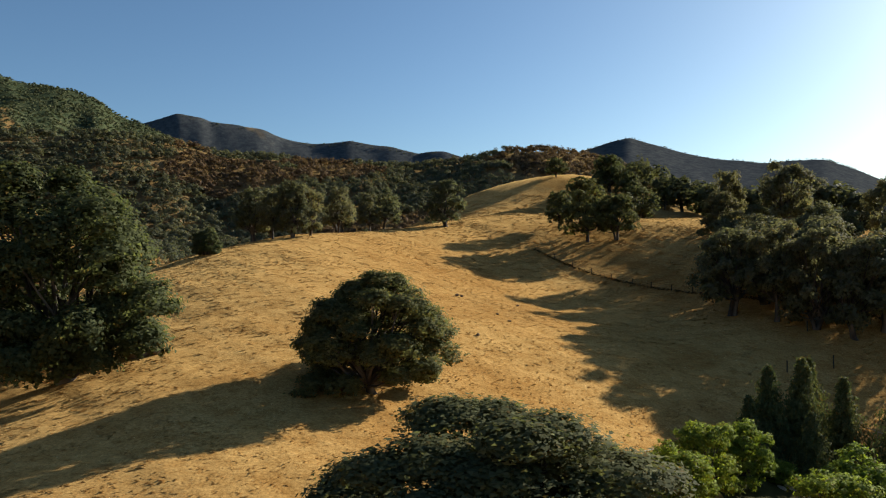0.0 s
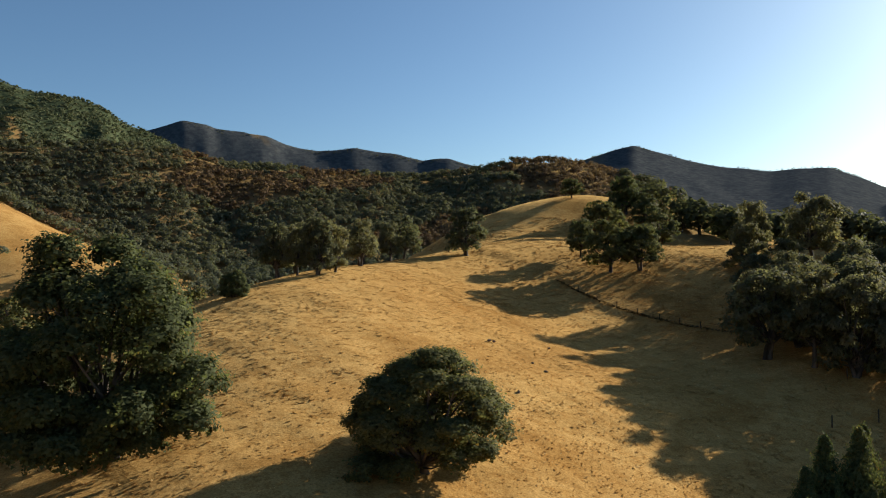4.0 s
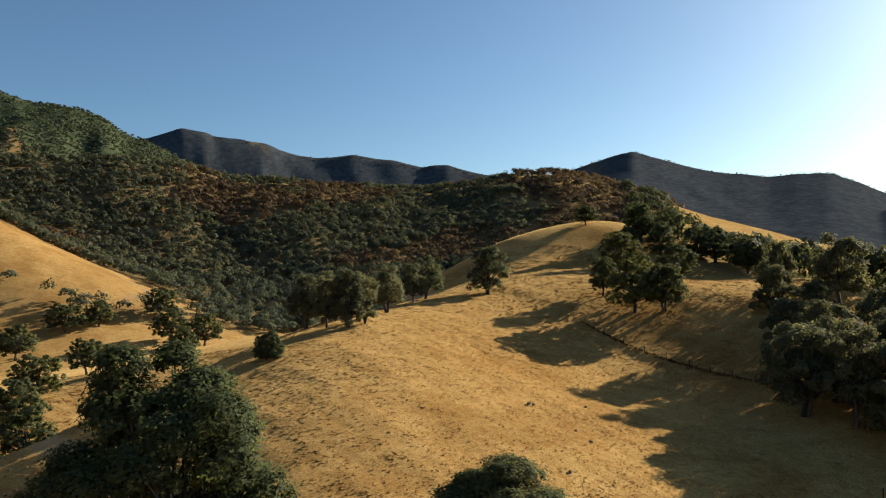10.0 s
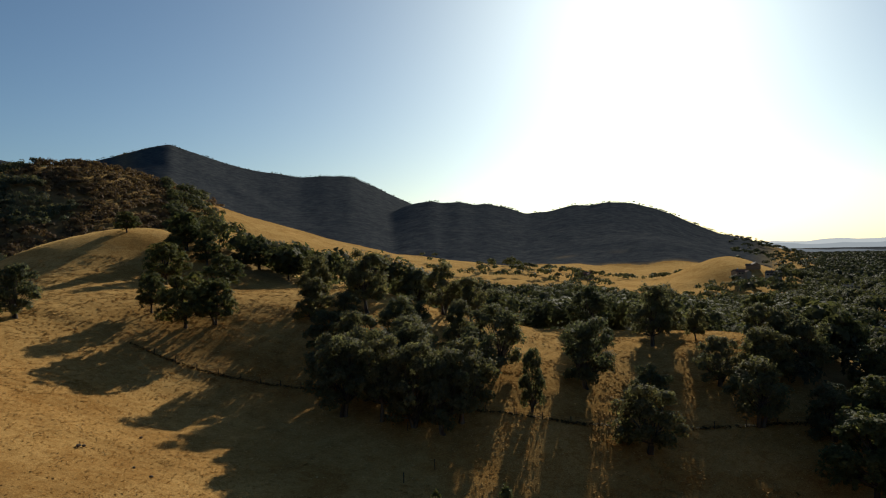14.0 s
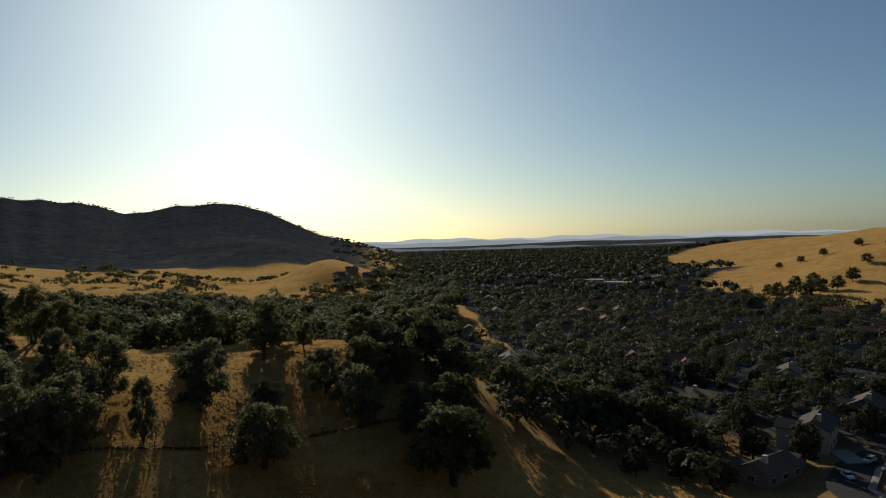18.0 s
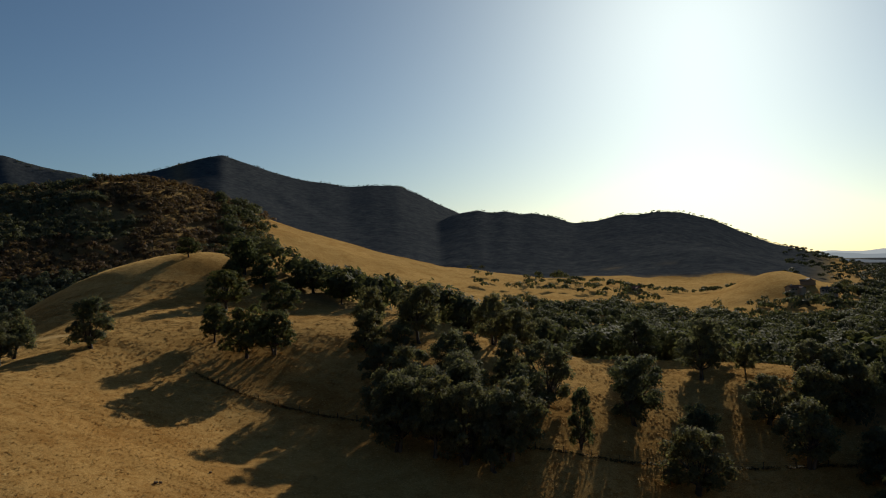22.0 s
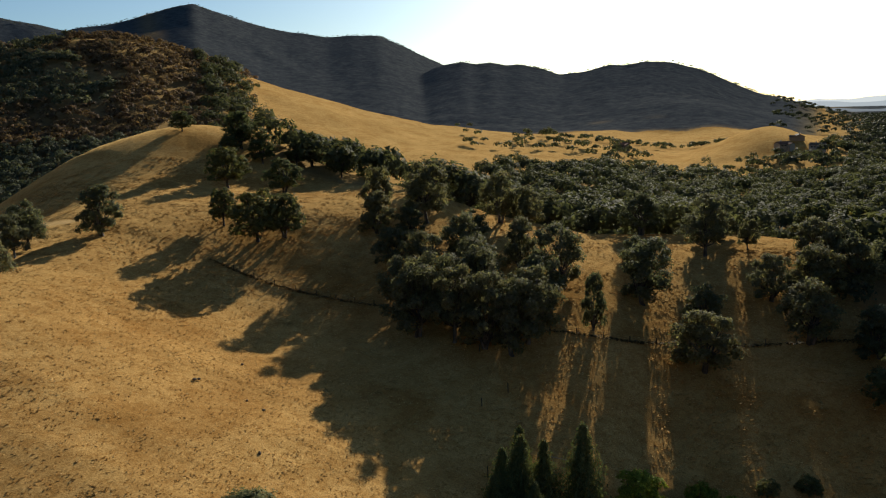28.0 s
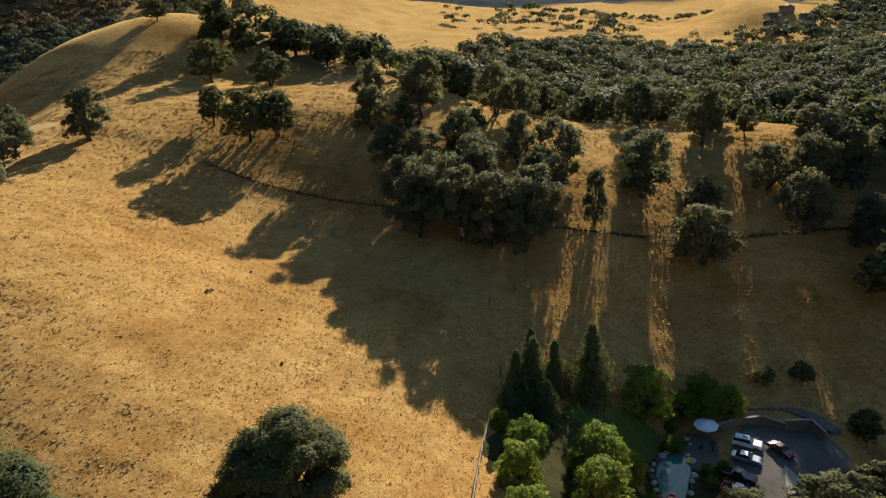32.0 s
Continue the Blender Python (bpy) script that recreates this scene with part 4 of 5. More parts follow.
for k, (x, y, turn) in enumerate(spots[:290]):
    src = VARIANTS[k % 4]
    m = pose(x, y, float(height(x, y)), 0, 0, -turn)
    if k < 4:
        src.matrix_world = m
    else:
        copy_thing(src, m)
    house_places.append((x, y, 10.0))

# street past the near houses
STREET = [(150, -22), (170, -14), (186, -17), (204, -26), (228, -44), (258, -62)]


def strip(name, run, half, material, label, lift=0.06, step=2.0):
    pts = []
    for (ax, ay), (bx, by) in zip(run, run[1:]):
        n = max(1, int(math.hypot(bx - ax, by - ay) / step))
        pts += [(ax + (bx - ax) * q / n, ay + (by - ay) * q / n) for q in range(n)]
    pts.append(run[-1])
    bm, rows = bmesh.new(), []
    for q, (x, y) in enumerate(pts):
        ax, ay = pts[max(q - 1, 0)]
        bx, by = pts[min(q + 1, len(pts) - 1)]
        d = math.hypot(bx - ax, by - ay)
        nx, ny = -(by - ay) / d, (bx - ax) / d
        zc = max(float(height(x + nx * half * s, y + ny * half * s)) for s in (-1, 0, 1))
        rows.append([bm.verts.new((x + nx * half * s, y + ny * half * s, zc + lift + (0.06 if s == 0 else -0.3 if abs(s) > 1 else 0))) for s in (-1.02, -1, 0, 1, 1.02)])
    for a, b in zip(rows, rows[1:]):
        for q in range(4):
            bm.faces.new((a[q], a[q + 1], b[q + 1], b[q]))
    bmesh.ops.recalc_face_normals(bm, faces=bm.faces)
    return tagged(part(name, bm, material), label, name.replace("_", " "), kind="structure")


strip("street", STREET, 4.2, ASPHALT, "asphalt suburban street between the houses", lift=0.35)
strip("driveway", [(188, -18), (199, -14)], 2.6, CONCRETE, "pale concrete driveway beside a house", lift=0.45)
strip("pavement", [(150, -27.2), (170, -19.4), (185, -22.2), (201, -30.6)], 0.8, CONCRETE, "pale concrete pavement along the street", lift=0.5)

# warehouse roofs and a tank farm far down the valley
for x, y, turn, a, b in ((735, 150, 80, 46, 18), (770, 185, 80, 30, 16), (800, 140, 80, 24, 14)):
    ob = base("commercial_building", x, y, turn, "long low white flat-roofed building beyond the suburb", "building", "white buildings in the valley")
    part("wall", boxes((-a / 2, -b / 2, -1, a / 2, b / 2, 6.5)), STUCCO[2], ob)
    part("roof", boxes((-a / 2 - 0.4, -b / 2 - 0.4, 6.5, a / 2 + 0.4, b / 2 + 0.4, 7.1)), CONCRETE, ob)
    for k in range(5):
        part("window", boxes((-a * 0.4 + k * a * 0.18, -b / 2 - 0.06, 2, -a * 0.4 + k * a * 0.18 + a * 0.1, -b / 2 + 0.05, 4)), PANE, ob)


def clear_of_houses(x, y):
    ok = np.ones(len(x))
    hp = np.array(house_places)
    for q in range(0, len(x), 2000):
        d = np.hypot(x[q:q + 2000, None] - hp[None, :, 0], y[q:q + 2000, None] - hp[None, :, 1])
        ok[q:q + 2000] = (d > hp[None, :, 2]).all(1)
    for (ax, ay), (bx, by) in zip(STREET, STREET[1:]):
        s = np.clip(((x - ax) * (bx - ax) + (y - ay) * (by - ay)) / ((bx - ax) ** 2 + (by - ay) ** 2), 0, 1)
        ok *= np.hypot(x - ax - s * (bx - ax), y - ay - s * (by - ay)) > 8
    return ok


for k, (leaf, tall, broad, label) in enumerate(((TOWN_LEAF, 9.5, 8.5, "dark green garden and street trees of the suburb"), (CHAPARRAL_LEAF, 9, 8, "bright green garden trees of the suburb"), (TOWN_LEAF, 14, 4.5, "dark slender conifers among the houses"))):
    spread = scatter(rng, (2400, 150, 520)[k], 150, 640, 59, 112, lambda x, y: woods(x, y) * clear_of_houses(x, y))
    canopy_stuff(("suburb_trees", "garden_trees", "suburb_conifers")[k], spread, tall, broad, 120, 0.07, leaf, 7 + k, label)
spread = scatter(rng, 11000, 640, 2600, 56, 110, lambda x, y: woods(x, y) * 0.85 * clear_of_houses(x, y))
canopy_stuff("valley_trees", spread, 10, 13, 34, 0.15, TOWN_LEAF, 18, "unbroken dark tree cover over the wide valley floor")

# oaks and a farmhouse on the golden hill beyond the suburb
for k, (x, y, tall, broad) in enumerate([(585, 2, 12, 13), (592, -12, 13, 14), (600, 8, 14, 12), (604, -22, 13, 13), (618, -5, 15, 14), (622, -34, 12, 12), (634, -18, 14, 14), (612, 14, 11, 11), (648, -46, 12, 13), (700, -60, 9, 11), (720, -88, 9, 11), (735, -82, 10, 12), (760, -95, 9, 12),
                                         (742, -100, 9, 10), (708, -120, 11, 13), (690, -128, 10, 11), (790, -60, 8, 10), (800, -30, 8, 10), (790, -10, 7, 9), (805, 10, 7, 9)]):
    plant(FAR_OAKS[k % 3], "oak_tree", x, y, tall, broad, 1.7 * k, "dark oak standing out on the golden grass hill", "oaks on the golden hill")


# ---- pale hills and haze at the end of the valley, as glowing strips ----
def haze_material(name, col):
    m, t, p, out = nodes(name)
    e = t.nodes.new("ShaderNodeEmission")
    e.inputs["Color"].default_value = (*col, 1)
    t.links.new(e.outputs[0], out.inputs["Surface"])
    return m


# haze put in as glowing colour; the nearest strip stands for the hazy plain
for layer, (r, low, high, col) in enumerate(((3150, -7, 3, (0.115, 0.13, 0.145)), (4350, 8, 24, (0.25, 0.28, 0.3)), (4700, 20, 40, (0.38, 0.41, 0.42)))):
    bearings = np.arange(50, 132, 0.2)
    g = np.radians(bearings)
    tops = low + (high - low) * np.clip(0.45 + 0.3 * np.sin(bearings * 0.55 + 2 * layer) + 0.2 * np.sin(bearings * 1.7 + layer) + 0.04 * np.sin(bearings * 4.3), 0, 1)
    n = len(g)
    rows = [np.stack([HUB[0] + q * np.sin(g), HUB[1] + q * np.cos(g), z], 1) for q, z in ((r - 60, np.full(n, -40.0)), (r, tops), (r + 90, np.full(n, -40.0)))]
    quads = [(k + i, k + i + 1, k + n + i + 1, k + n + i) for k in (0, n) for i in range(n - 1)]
    me = quick_mesh("hazy_backdrop", np.concatenate(rows), np.array(quads)[:, ::-1])
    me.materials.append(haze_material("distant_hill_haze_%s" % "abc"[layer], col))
    tagged(new("hazy_backdrop", me), "far valley hills and hazy plain, the haze painted as a pale blue glow", "backdrop", kind="structure")


# trees standing close round the near houses
STREET_OAKS = [oak_meshes(141 + k, 0.3, 0.1, TOWN_LEAF, low=0.18) for k in range(3)]
yard_rng = random.Random(12)
made = []
for k in range(150):
    r, g = yard_rng.uniform(168, 300), math.radians(yard_rng.uniform(76, 108))
    x, y = HUB[0] + r * math.sin(g), HUB[1] + r * math.cos(g)
    if not clear_of_houses(np.array([x]), np.array([y]))[0] or any(math.hypot(x - u, y - v) < 9 for u, v in made):
        continue
    made.append((x, y))
    tall = yard_rng.uniform(6, 12)
    plant(STREET_OAKS[k % 3], "street_tree", x, y, tall, tall * yard_rng.uniform(0.7, 1.1), g * 7, "dark leafy tree standing between the houses", "trees between the houses")


# ---- the garden below the hill ----
PAINT = {n: plain("car_paint_" + n, c, 0.28, m, 0.05, 2.0, 0) for n, c, m in (("white", (0.78, 0.78, 0.77), 0.0), ("silver", (0.45, 0.46, 0.47), 0.6), ("black", (0.02, 0.02, 0.023), 0.2), ("maroon", (0.13, 0.018, 0.022), 0.2), ("red", (0.4, 0.03, 0.03), 0.1))}
CAR_GLASS = plain("car_glass", (0.02, 0.024, 0.028), 0.06, vary=0.1, bump=0)
RUBBER = plain("tyre_rubber", (0.02, 0.02, 0.02), 0.9, vary=0.2, bump=0.005)
ALLOY = plain("wheel_alloy", (0.5, 0.5, 0.52), 0.35, 0.9, 0.1, 3, 0)
LAMP = plain("headlamp_lens", (0.7, 0.7, 0.68), 0.15, vary=0.1, bump=0)
TAIL = plain("tail_lamp_red", (0.35, 0.02, 0.02), 0.2, vary=0.1, bump=0)
STONE = plain("dark_fieldstone", (0.17, 0.125, 0.085), 0.95, vary=0.4, scale=1.2, bump=0.06)
PALE_STONE = plain("pale_boulder", (0.42, 0.39, 0.34), 0.9, vary=0.35, scale=1.0, bump=0.06)
TIMBER = plain("weathered_timber", (0.22, 0.18, 0.13), 0.9, vary=0.35, scale=3)
DARK_TIMBER = plain("dark_post_timber", (0.06, 0.05, 0.04), 0.95, vary=0.3, scale=3)
PALE_RAIL = plain("bleached_rail", (0.36, 0.30, 0.23), 0.85, vary=0.2, scale=3)
WIRE = plain("fence_wire", (0.1, 0.08, 0.06), 0.9, 0.0, 0.2, 4, 0)
CANVAS = plain("white_canvas", (0.78, 0.79, 0.8), 0.85, vary=0.06, scale=2)
LAWN = plain("mown_lawn", (0.085, 0.11, 0.026), 0.95, vary=0.4, scale=0.9, bump=0.05)
MULCH = plain("dark_garden_soil", (0.05, 0.048, 0.018), 0.95, vary=0.35, scale=0.8, bump=0.05)
FLAGSTONE = plain("flagstone_paving", (0.14, 0.115, 0.09), 0.85, vary=0.3, scale=0.9, bump=0.02)
WATER = plain("pool_water", (0.08, 0.19, 0.15), 0.05, vary=0.25, scale=0.5, bump=0.01)
YELLOW = plain("yellow_vinyl", (0.75, 0.55, 0.04), 0.5, vary=0.08, scale=3, bump=0)
ORANGE = plain("orange_vinyl", (0.75, 0.16, 0.05), 0.5, vary=0.08, scale=3, bump=0)
DRIVE = plain("worn_grey_asphalt", (0.12, 0.108, 0.094), 0.93, vary=0.3, scale=0.5)
YARD_Z = TERRACE[2]


def extruded(profile, half, inset=0.0, top=None):
    """A side outline (x, z) drawn out to both sides; points above `top` lean inwards by inset."""
    bm = bmesh.new()
    rows = []
    for s in (-1, 1):
        rows.append([bm.verts.new((x, s * (half - (inset if top is not None and z > top else 0)), z)) for x, z in profile])
    n = len(profile)
    for q in range(n):
        bm.faces.new((rows[0][q], rows[0][(q + 1) % n], rows[1][(q + 1) % n], rows[1][q]))
    bm.faces.new(rows[0][::-1])
    bm.faces.new(rows[1])
    bmesh.ops.recalc_face_normals(bm, faces=bm.faces)
    bmesh.ops.bevel(bm, geom=[e for e in bm.edges], offset=0.05, segments=2, affect="EDGES", clamp_overlap=True)
    return bm


def wheel(parent, x, y, r=0.34, w=0.22):
    bm = bmesh.new()
    bmesh.ops.create_cone(bm, cap_ends=True, segments=20, radius1=r, radius2=r, depth=w, matrix=Matrix.Translation((x, y, r)) @ Matrix.Rotation(math.pi / 2, 4, "X"))
    bmesh.ops.bevel(bm, geom=[e for e in bm.edges if abs(e.verts[0].co.y - e.verts[1].co.y) < 1e-4], offset=0.04, segments=2, affect="EDGES")
    tyre = part("wheel", bm, RUBBER, parent)
    bm = bmesh.new()
    bmesh.ops.create_cone(bm, cap_ends=True, segments=14, radius1=r * 0.62, radius2=r * 0.62, depth=w + 0.03, matrix=Matrix.Translation((x, y, r)) @ Matrix.Rotation(math.pi / 2, 4, "X"))
    part("rim", bm, ALLOY, tyre, "alloy rim")


def car(name, x, y, turn, kind, paint, label, cabin_paint=None, group="parked cars on the drive", z=YARD_Z + 0.06):
    ob = base(name, x, y, turn, label, "car", group, z=z)
    P = PAINT[paint]
    if kind == "suv":
        L, W = 4.75, 0.94
        body = [(-2.37, 0.35), (-2.37, 0.85), (-2.2, 1.05), (-0.9, 1.12), (2.3, 1.12), (2.37, 0.9), (2.37, 0.35)]
        cab, roof = [(-0.95, 1.08), (-0.3, 1.66), (2.0, 1.66), (2.3, 1.08)], [(-0.35, 1.64), (-0.25, 1.74), (1.95, 1.74), (2.05, 1.64)]
    elif kind == "pickup":
        L, W = 5.4, 0.95
        body = [(-2.7, 0.4), (-2.7, 0.95), (-2.5, 1.12), (-1.1, 1.15), (2.6, 1.15), (2.7, 1.0), (2.7, 0.4)]
        cab, roof = [(-1.1, 1.12), (-0.5, 1.7), (0.75, 1.72), (0.95, 1.12)], [(-0.5, 1.69), (-0.42, 1.8), (0.7, 1.8), (0.78, 1.69)]
    else:
        L, W = 4.6, 0.89
        body = [(-2.3, 0.3), (-2.3, 0.68), (-2.05, 0.82), (-0.95, 0.92), (1.5, 0.94), (2.2, 0.9), (2.3, 0.75), (2.3, 0.3)]
        cab, roof = [(-1.0, 0.9), (-0.3, 1.36), (0.9, 1.38), (1.65, 0.9)], [(-0.32, 1.35), (-0.22, 1.43), (0.85, 1.43), (0.98, 1.35)]
    part("body", extruded(body, W), P, ob)
    part("cabin_glass", extruded(cab, W - 0.06, 0.16, cab[0][1] + 0.2), CAR_GLASS, ob)
    part("roof", extruded(roof, W - 0.2), PAINT[cabin_paint] if cabin_paint else P, ob)
    if kind == "suv":
        part("sunroof", boxes((0.0, -0.38, 1.735, 0.8, 0.38, 1.755)), CAR_GLASS, ob, "dark glass sunroof")
        for s in (-1, 1):
            part("roof_rail", boxes((-0.1, s * 0.66 - 0.025, 1.72, 1.8, s * 0.66 + 0.025, 1.8), bevel=0.01), ALLOY, ob)
    if kind == "pickup":
        part("bed_floor", boxes((1.05, -0.75, 1.14, 2.55, 0.75, 1.17)), RUBBER, ob, "dark open load bed")
    for s in (-1, 1):
        for wx in (-L * 0.31, L * 0.3):
            wheel(ob, wx, s * (W - 0.1))
        part("headlight", boxes((-L / 2 - 0.02, s * (W - 0.28) - 0.16, 0.62, -L / 2 + 0.12, s * (W - 0.28) + 0.16, 0.78), bevel=0.02), LAMP, ob)
        part("tail_light", boxes((L / 2 - 0.1, s * (W - 0.2) - 0.12, 0.68, L / 2 + 0.02, s * (W - 0.2) + 0.12, 0.88), bevel=0.02), TAIL, ob)
        part("mirror", boxes((-0.75, s * (W + 0.09) - 0.09, 0.98, -0.6, s * (W + 0.09) + 0.09, 1.12), bevel=0.03), P, ob)
    part("front_bumper", boxes((-L / 2 - 0.08, -W + 0.08, 0.32, -L / 2 + 0.1, W - 0.08, 0.55), bevel=0.03), P, ob)
    ob.scale = (0.9, 0.9, 0.9)
    part("windscreen", boxes((cab[0][0] - 0.02, -W + 0.2, cab[0][1], cab[0][0] + 0.04, W - 0.2, cab[0][1] + 0.05)), RUBBER, ob)
    return ob


def sheet(name, outline, z, material, label, category, thick=0.12, kind="structure"):
    bm = bmesh.new()
    low, top = [bm.verts.new((x, y, z - thick)) for x, y in outline], [bm.verts.new((x, y, z)) for x, y in outline]
    bm.faces.new(top)
    for q in range(len(top)):
        bm.faces.new((low[q], low[(q + 1) % len(top)], top[(q + 1) % len(top)], top[q]))
    bmesh.ops.recalc_face_normals(bm, faces=bm.faces)
    return tagged(part(name, bm, material), label, category, kind=kind)


def rounded(cx, cy, a, b, turn=0.0, wavy=0.12, n=28, seed=0):
    t = math.radians(turn)
    out = []
    for q in range(n):
        g = 2 * math.pi * q / n
        k = 1 + wavy * math.sin(2 * g + seed) + wavy * 0.6 * math.sin(3 * g + 2 * seed)
        u, v = a * k * math.cos(g), b * k * math.sin(g)
        out.append((cx + u * math.cos(t) - v * math.sin(t), cy + u * math.sin(t) + v * math.cos(t)))
    return out


def boulder(x, y, size, material, label, group, z=None, seed=0):
    rb = random.Random(seed)
    bm = bmesh.new()
    bmesh.ops.create_icosphere(bm, subdivisions=2, radius=1)
    sx, sy, sz = size * rb.uniform(0.8, 1.2), size * rb.uniform(0.6, 1.0), size * rb.uniform(0.45, 0.7)
    for v in bm.verts:
        k = 1 + 0.22 * noise.noise(v.co * 1.7 + Vector((seed * 3.1, 0, 0)))
        v.co = Vector((v.co.x * sx, v.co.y * sy, v.co.z * sz)) * k * 0.5
    ob = part("rock", bm, material)
    ob.matrix_world = pose(x, y, (float(height(x, y)) if z is None else z) + size * 0.12, 0, 0, rb.uniform(0, 360))
    return tagged(ob, label, "rock", group)


# paving and planting
sheet("drive", [(50, 42), (56, 38.5), (64, 40), (73, 46), (75.5, 51), (72.5, 56), (68, 60.5), (62.5, 58.5), (57, 54.5), (52, 49)], YARD_Z + 0.05, DRIVE, "grey asphalt parking drive behind the house", "drive")
# the sunlit triangle on the drive, drawn as a sheet of pale concrete
sheet("sunlit_patch", [(57.2, 42.2), (61.5, 44.5), (63.8, 50.6), (61.2, 48.8), (57.6, 46.2)], YARD_Z + 0.056, CONCRETE, "pale concrete sheet in the shape of the sunlit patch on the drive", "paving")
sheet("patio", rounded(56.2, 60.6, 4.6, 4.0, 20, 0.1, seed=1), YARD_Z + 0.04, FLAGSTONE, "grey flagstone patio around the pool", "patio")
sheet("garden_bed", rounded(50.0, 59.2, 9.5, 6.2, 30, 0.1, seed=4), YARD_Z + 0.02, MULCH, "dark planted soil round the pool", "flower bed")
sheet("pool", rounded(48.8, 58.6, 5.2, 2.7, 40, 0.14, seed=2), YARD_Z + 0.05, WATER, "small green-blue garden pool edged with boulders", "pool", thick=0.4)
sheet("path", [(70.5, 62.6), (73.5, 61.0), (76.2, 58.4), (77.2, 54.5), (76.2, 50.5), (78.0, 50.0), (79.2, 54.6), (78.0, 59.4), (74.8, 62.6), (71.2, 64.2)], YARD_Z + 0.45, FLAGSTONE, "curved worn path behind the retaining wall", "path", thick=1.2)


def draped(name, outline_fn, material, label, lift=0.06, n=26, rings=7):
    """A patch that follows the ground, from its middle out to outline_fn(angle) -> (x, y)."""
    co, quads = [], []
    cx = sum(outline_fn(2 * math.pi * q / n)[0] for q in range(n)) / n
    cy = sum(outline_fn(2 * math.pi * q / n)[1] for q in range(n)) / n
    for r in range(rings + 1):
        for q in range(n):
            x, y = outline_fn(2 * math.pi * q / n)
            s = 0.02 + 0.98 * r / rings
            px, py_ = cx + (x - cx) * s, cy + (y - cy) * s
            co.append((px, py_, float(height(px, py_)) + lift + 0.3 * (1 - (r == rings)) - 0.2 * (r == rings)))
    for r in range(rings):
        for q in range(n):
            q2 = (q + 1) % n
            quads.append((r * n + q, r * n + q2, (r + 1) * n + q2, (r + 1) * n + q))
    me = quick_mesh(name, np.array(co), np.array(quads)[:, ::-1])
    me.materials.append(material)
    return tagged(new(name, me), label, name, kind="structure")


draped("flower_bed", lambda g: (31.5 + 13 * math.cos(g) * (1 + 0.1 * math.sin(3 * g) + 0.08 * math.sin(7 * g)), 62.5 + 10 * math.sin(g) * (1 + 0.12 * math.sin(2 * g + 1) + 0.06 * math.sin(5 * g))), MULCH, "dark planted soil under the garden trees", lift=-0.05)
draped("lawn", lambda g: (45.5 + 7.8 * math.cos(g) * (1 + 0.12 * math.sin(3 * g) + 0.05 * math.sin(8 * g)), 67.2 - 1.6 * math.cos(g) + 3.6 * math.sin(g) * (1 + 0.2 * math.cos(2 * g + 1) + 0.06 * math.sin(9 * g))), LAWN, "mown green garden lawn", lift=0.3)

for k in range(22):
    g = 2 * math.pi * k / 22
    (bx, by) = rounded(48.8, 58.6, 5.8, 3.3, 40, 0.14, 22, 2)[k]
    boulder(bx, by, 0.8 + 0.5 * ((k * 7) % 5) / 4, PALE_STONE if k % 3 else STONE, "rounded boulder at the edge of the garden pool", "boulders round the pool", YARD_Z, k)
for k, (x, y, s) in enumerate([(56.5, 64.0, 1.4), (57.6, 63.4, 1.1), (55.6, 63.2, 1.0), (57.0, 62.2, 0.8), (30.2, 66.0, 1.5), (31.6, 66.8, 1.2), (29.0, 65.3, 1.0), (32.6, 68.0, 0.9)]):
    boulder(x, y, s, PALE_STONE, "pale boulder of the garden rockery", "rockery", None if k > 3 else YARD_Z, 40 + k)


def masonry_wall(name, runs, tall, thick, label, z=YARD_Z):
    ob = base(name, runs[0][0], runs[0][1], 0, label, "wall", z=z)
    for (ax, ay), (bx, by) in zip(runs, runs[1:]):
        d, g = math.hypot(bx - ax, by - ay), math.degrees(math.atan2(by - ay, bx - ax))
        m = pose(ax - runs[0][0], ay - runs[0][1], 0, 0, 0, g)
        w = part("wall_run", boxes((0, -thick / 2, -0.3, d, thick / 2, tall), bevel=0.02), STONE, ob)
        c = part("coping", boxes((-thick / 2, -thick / 2 - 0.08, tall + 0.003, d + thick / 2, thick / 2 + 0.08, tall + 0.12), bevel=0.02), CONCRETE, ob, "pale concrete coping")
        w.matrix_basis = m
        c.matrix_basis = m
    return ob


masonry_wall("retaining_wall", [(63.0, 61.8), (66.5, 61.0), (70.6, 59.0), (71.6, 55.6)], 1.3, 0.3, "low dark masonry wall with pale coping round the drive")
masonry_wall("enclosure_wall", [(71.6, 55.6), (75.0, 53.2), (73.6, 50.2)], 1.8, 0.25, "dark walled enclosure beside the parked cars")

for args in (("suv", 63.4, 56.6, 118, "suv", "white", "white estate car with roof rails parked on the drive"), ("sedan", 60.2, 54.6, 116, "sedan", "silver", "silver saloon car parked on the drive"),
             ("pickup_truck", 55.6, 52.6, 112, "pickup", "black", "black pickup with an open bed parked on the drive"), ("pickup_truck", 52.6, 50.4, 110, "pickup", "red", "red and white pickup parked on the drive", "white"),
             ("sedan", 66.0, 52.6, 80, "sedan", "maroon", "dark red saloon car parked at an angle")):
    car(*args)


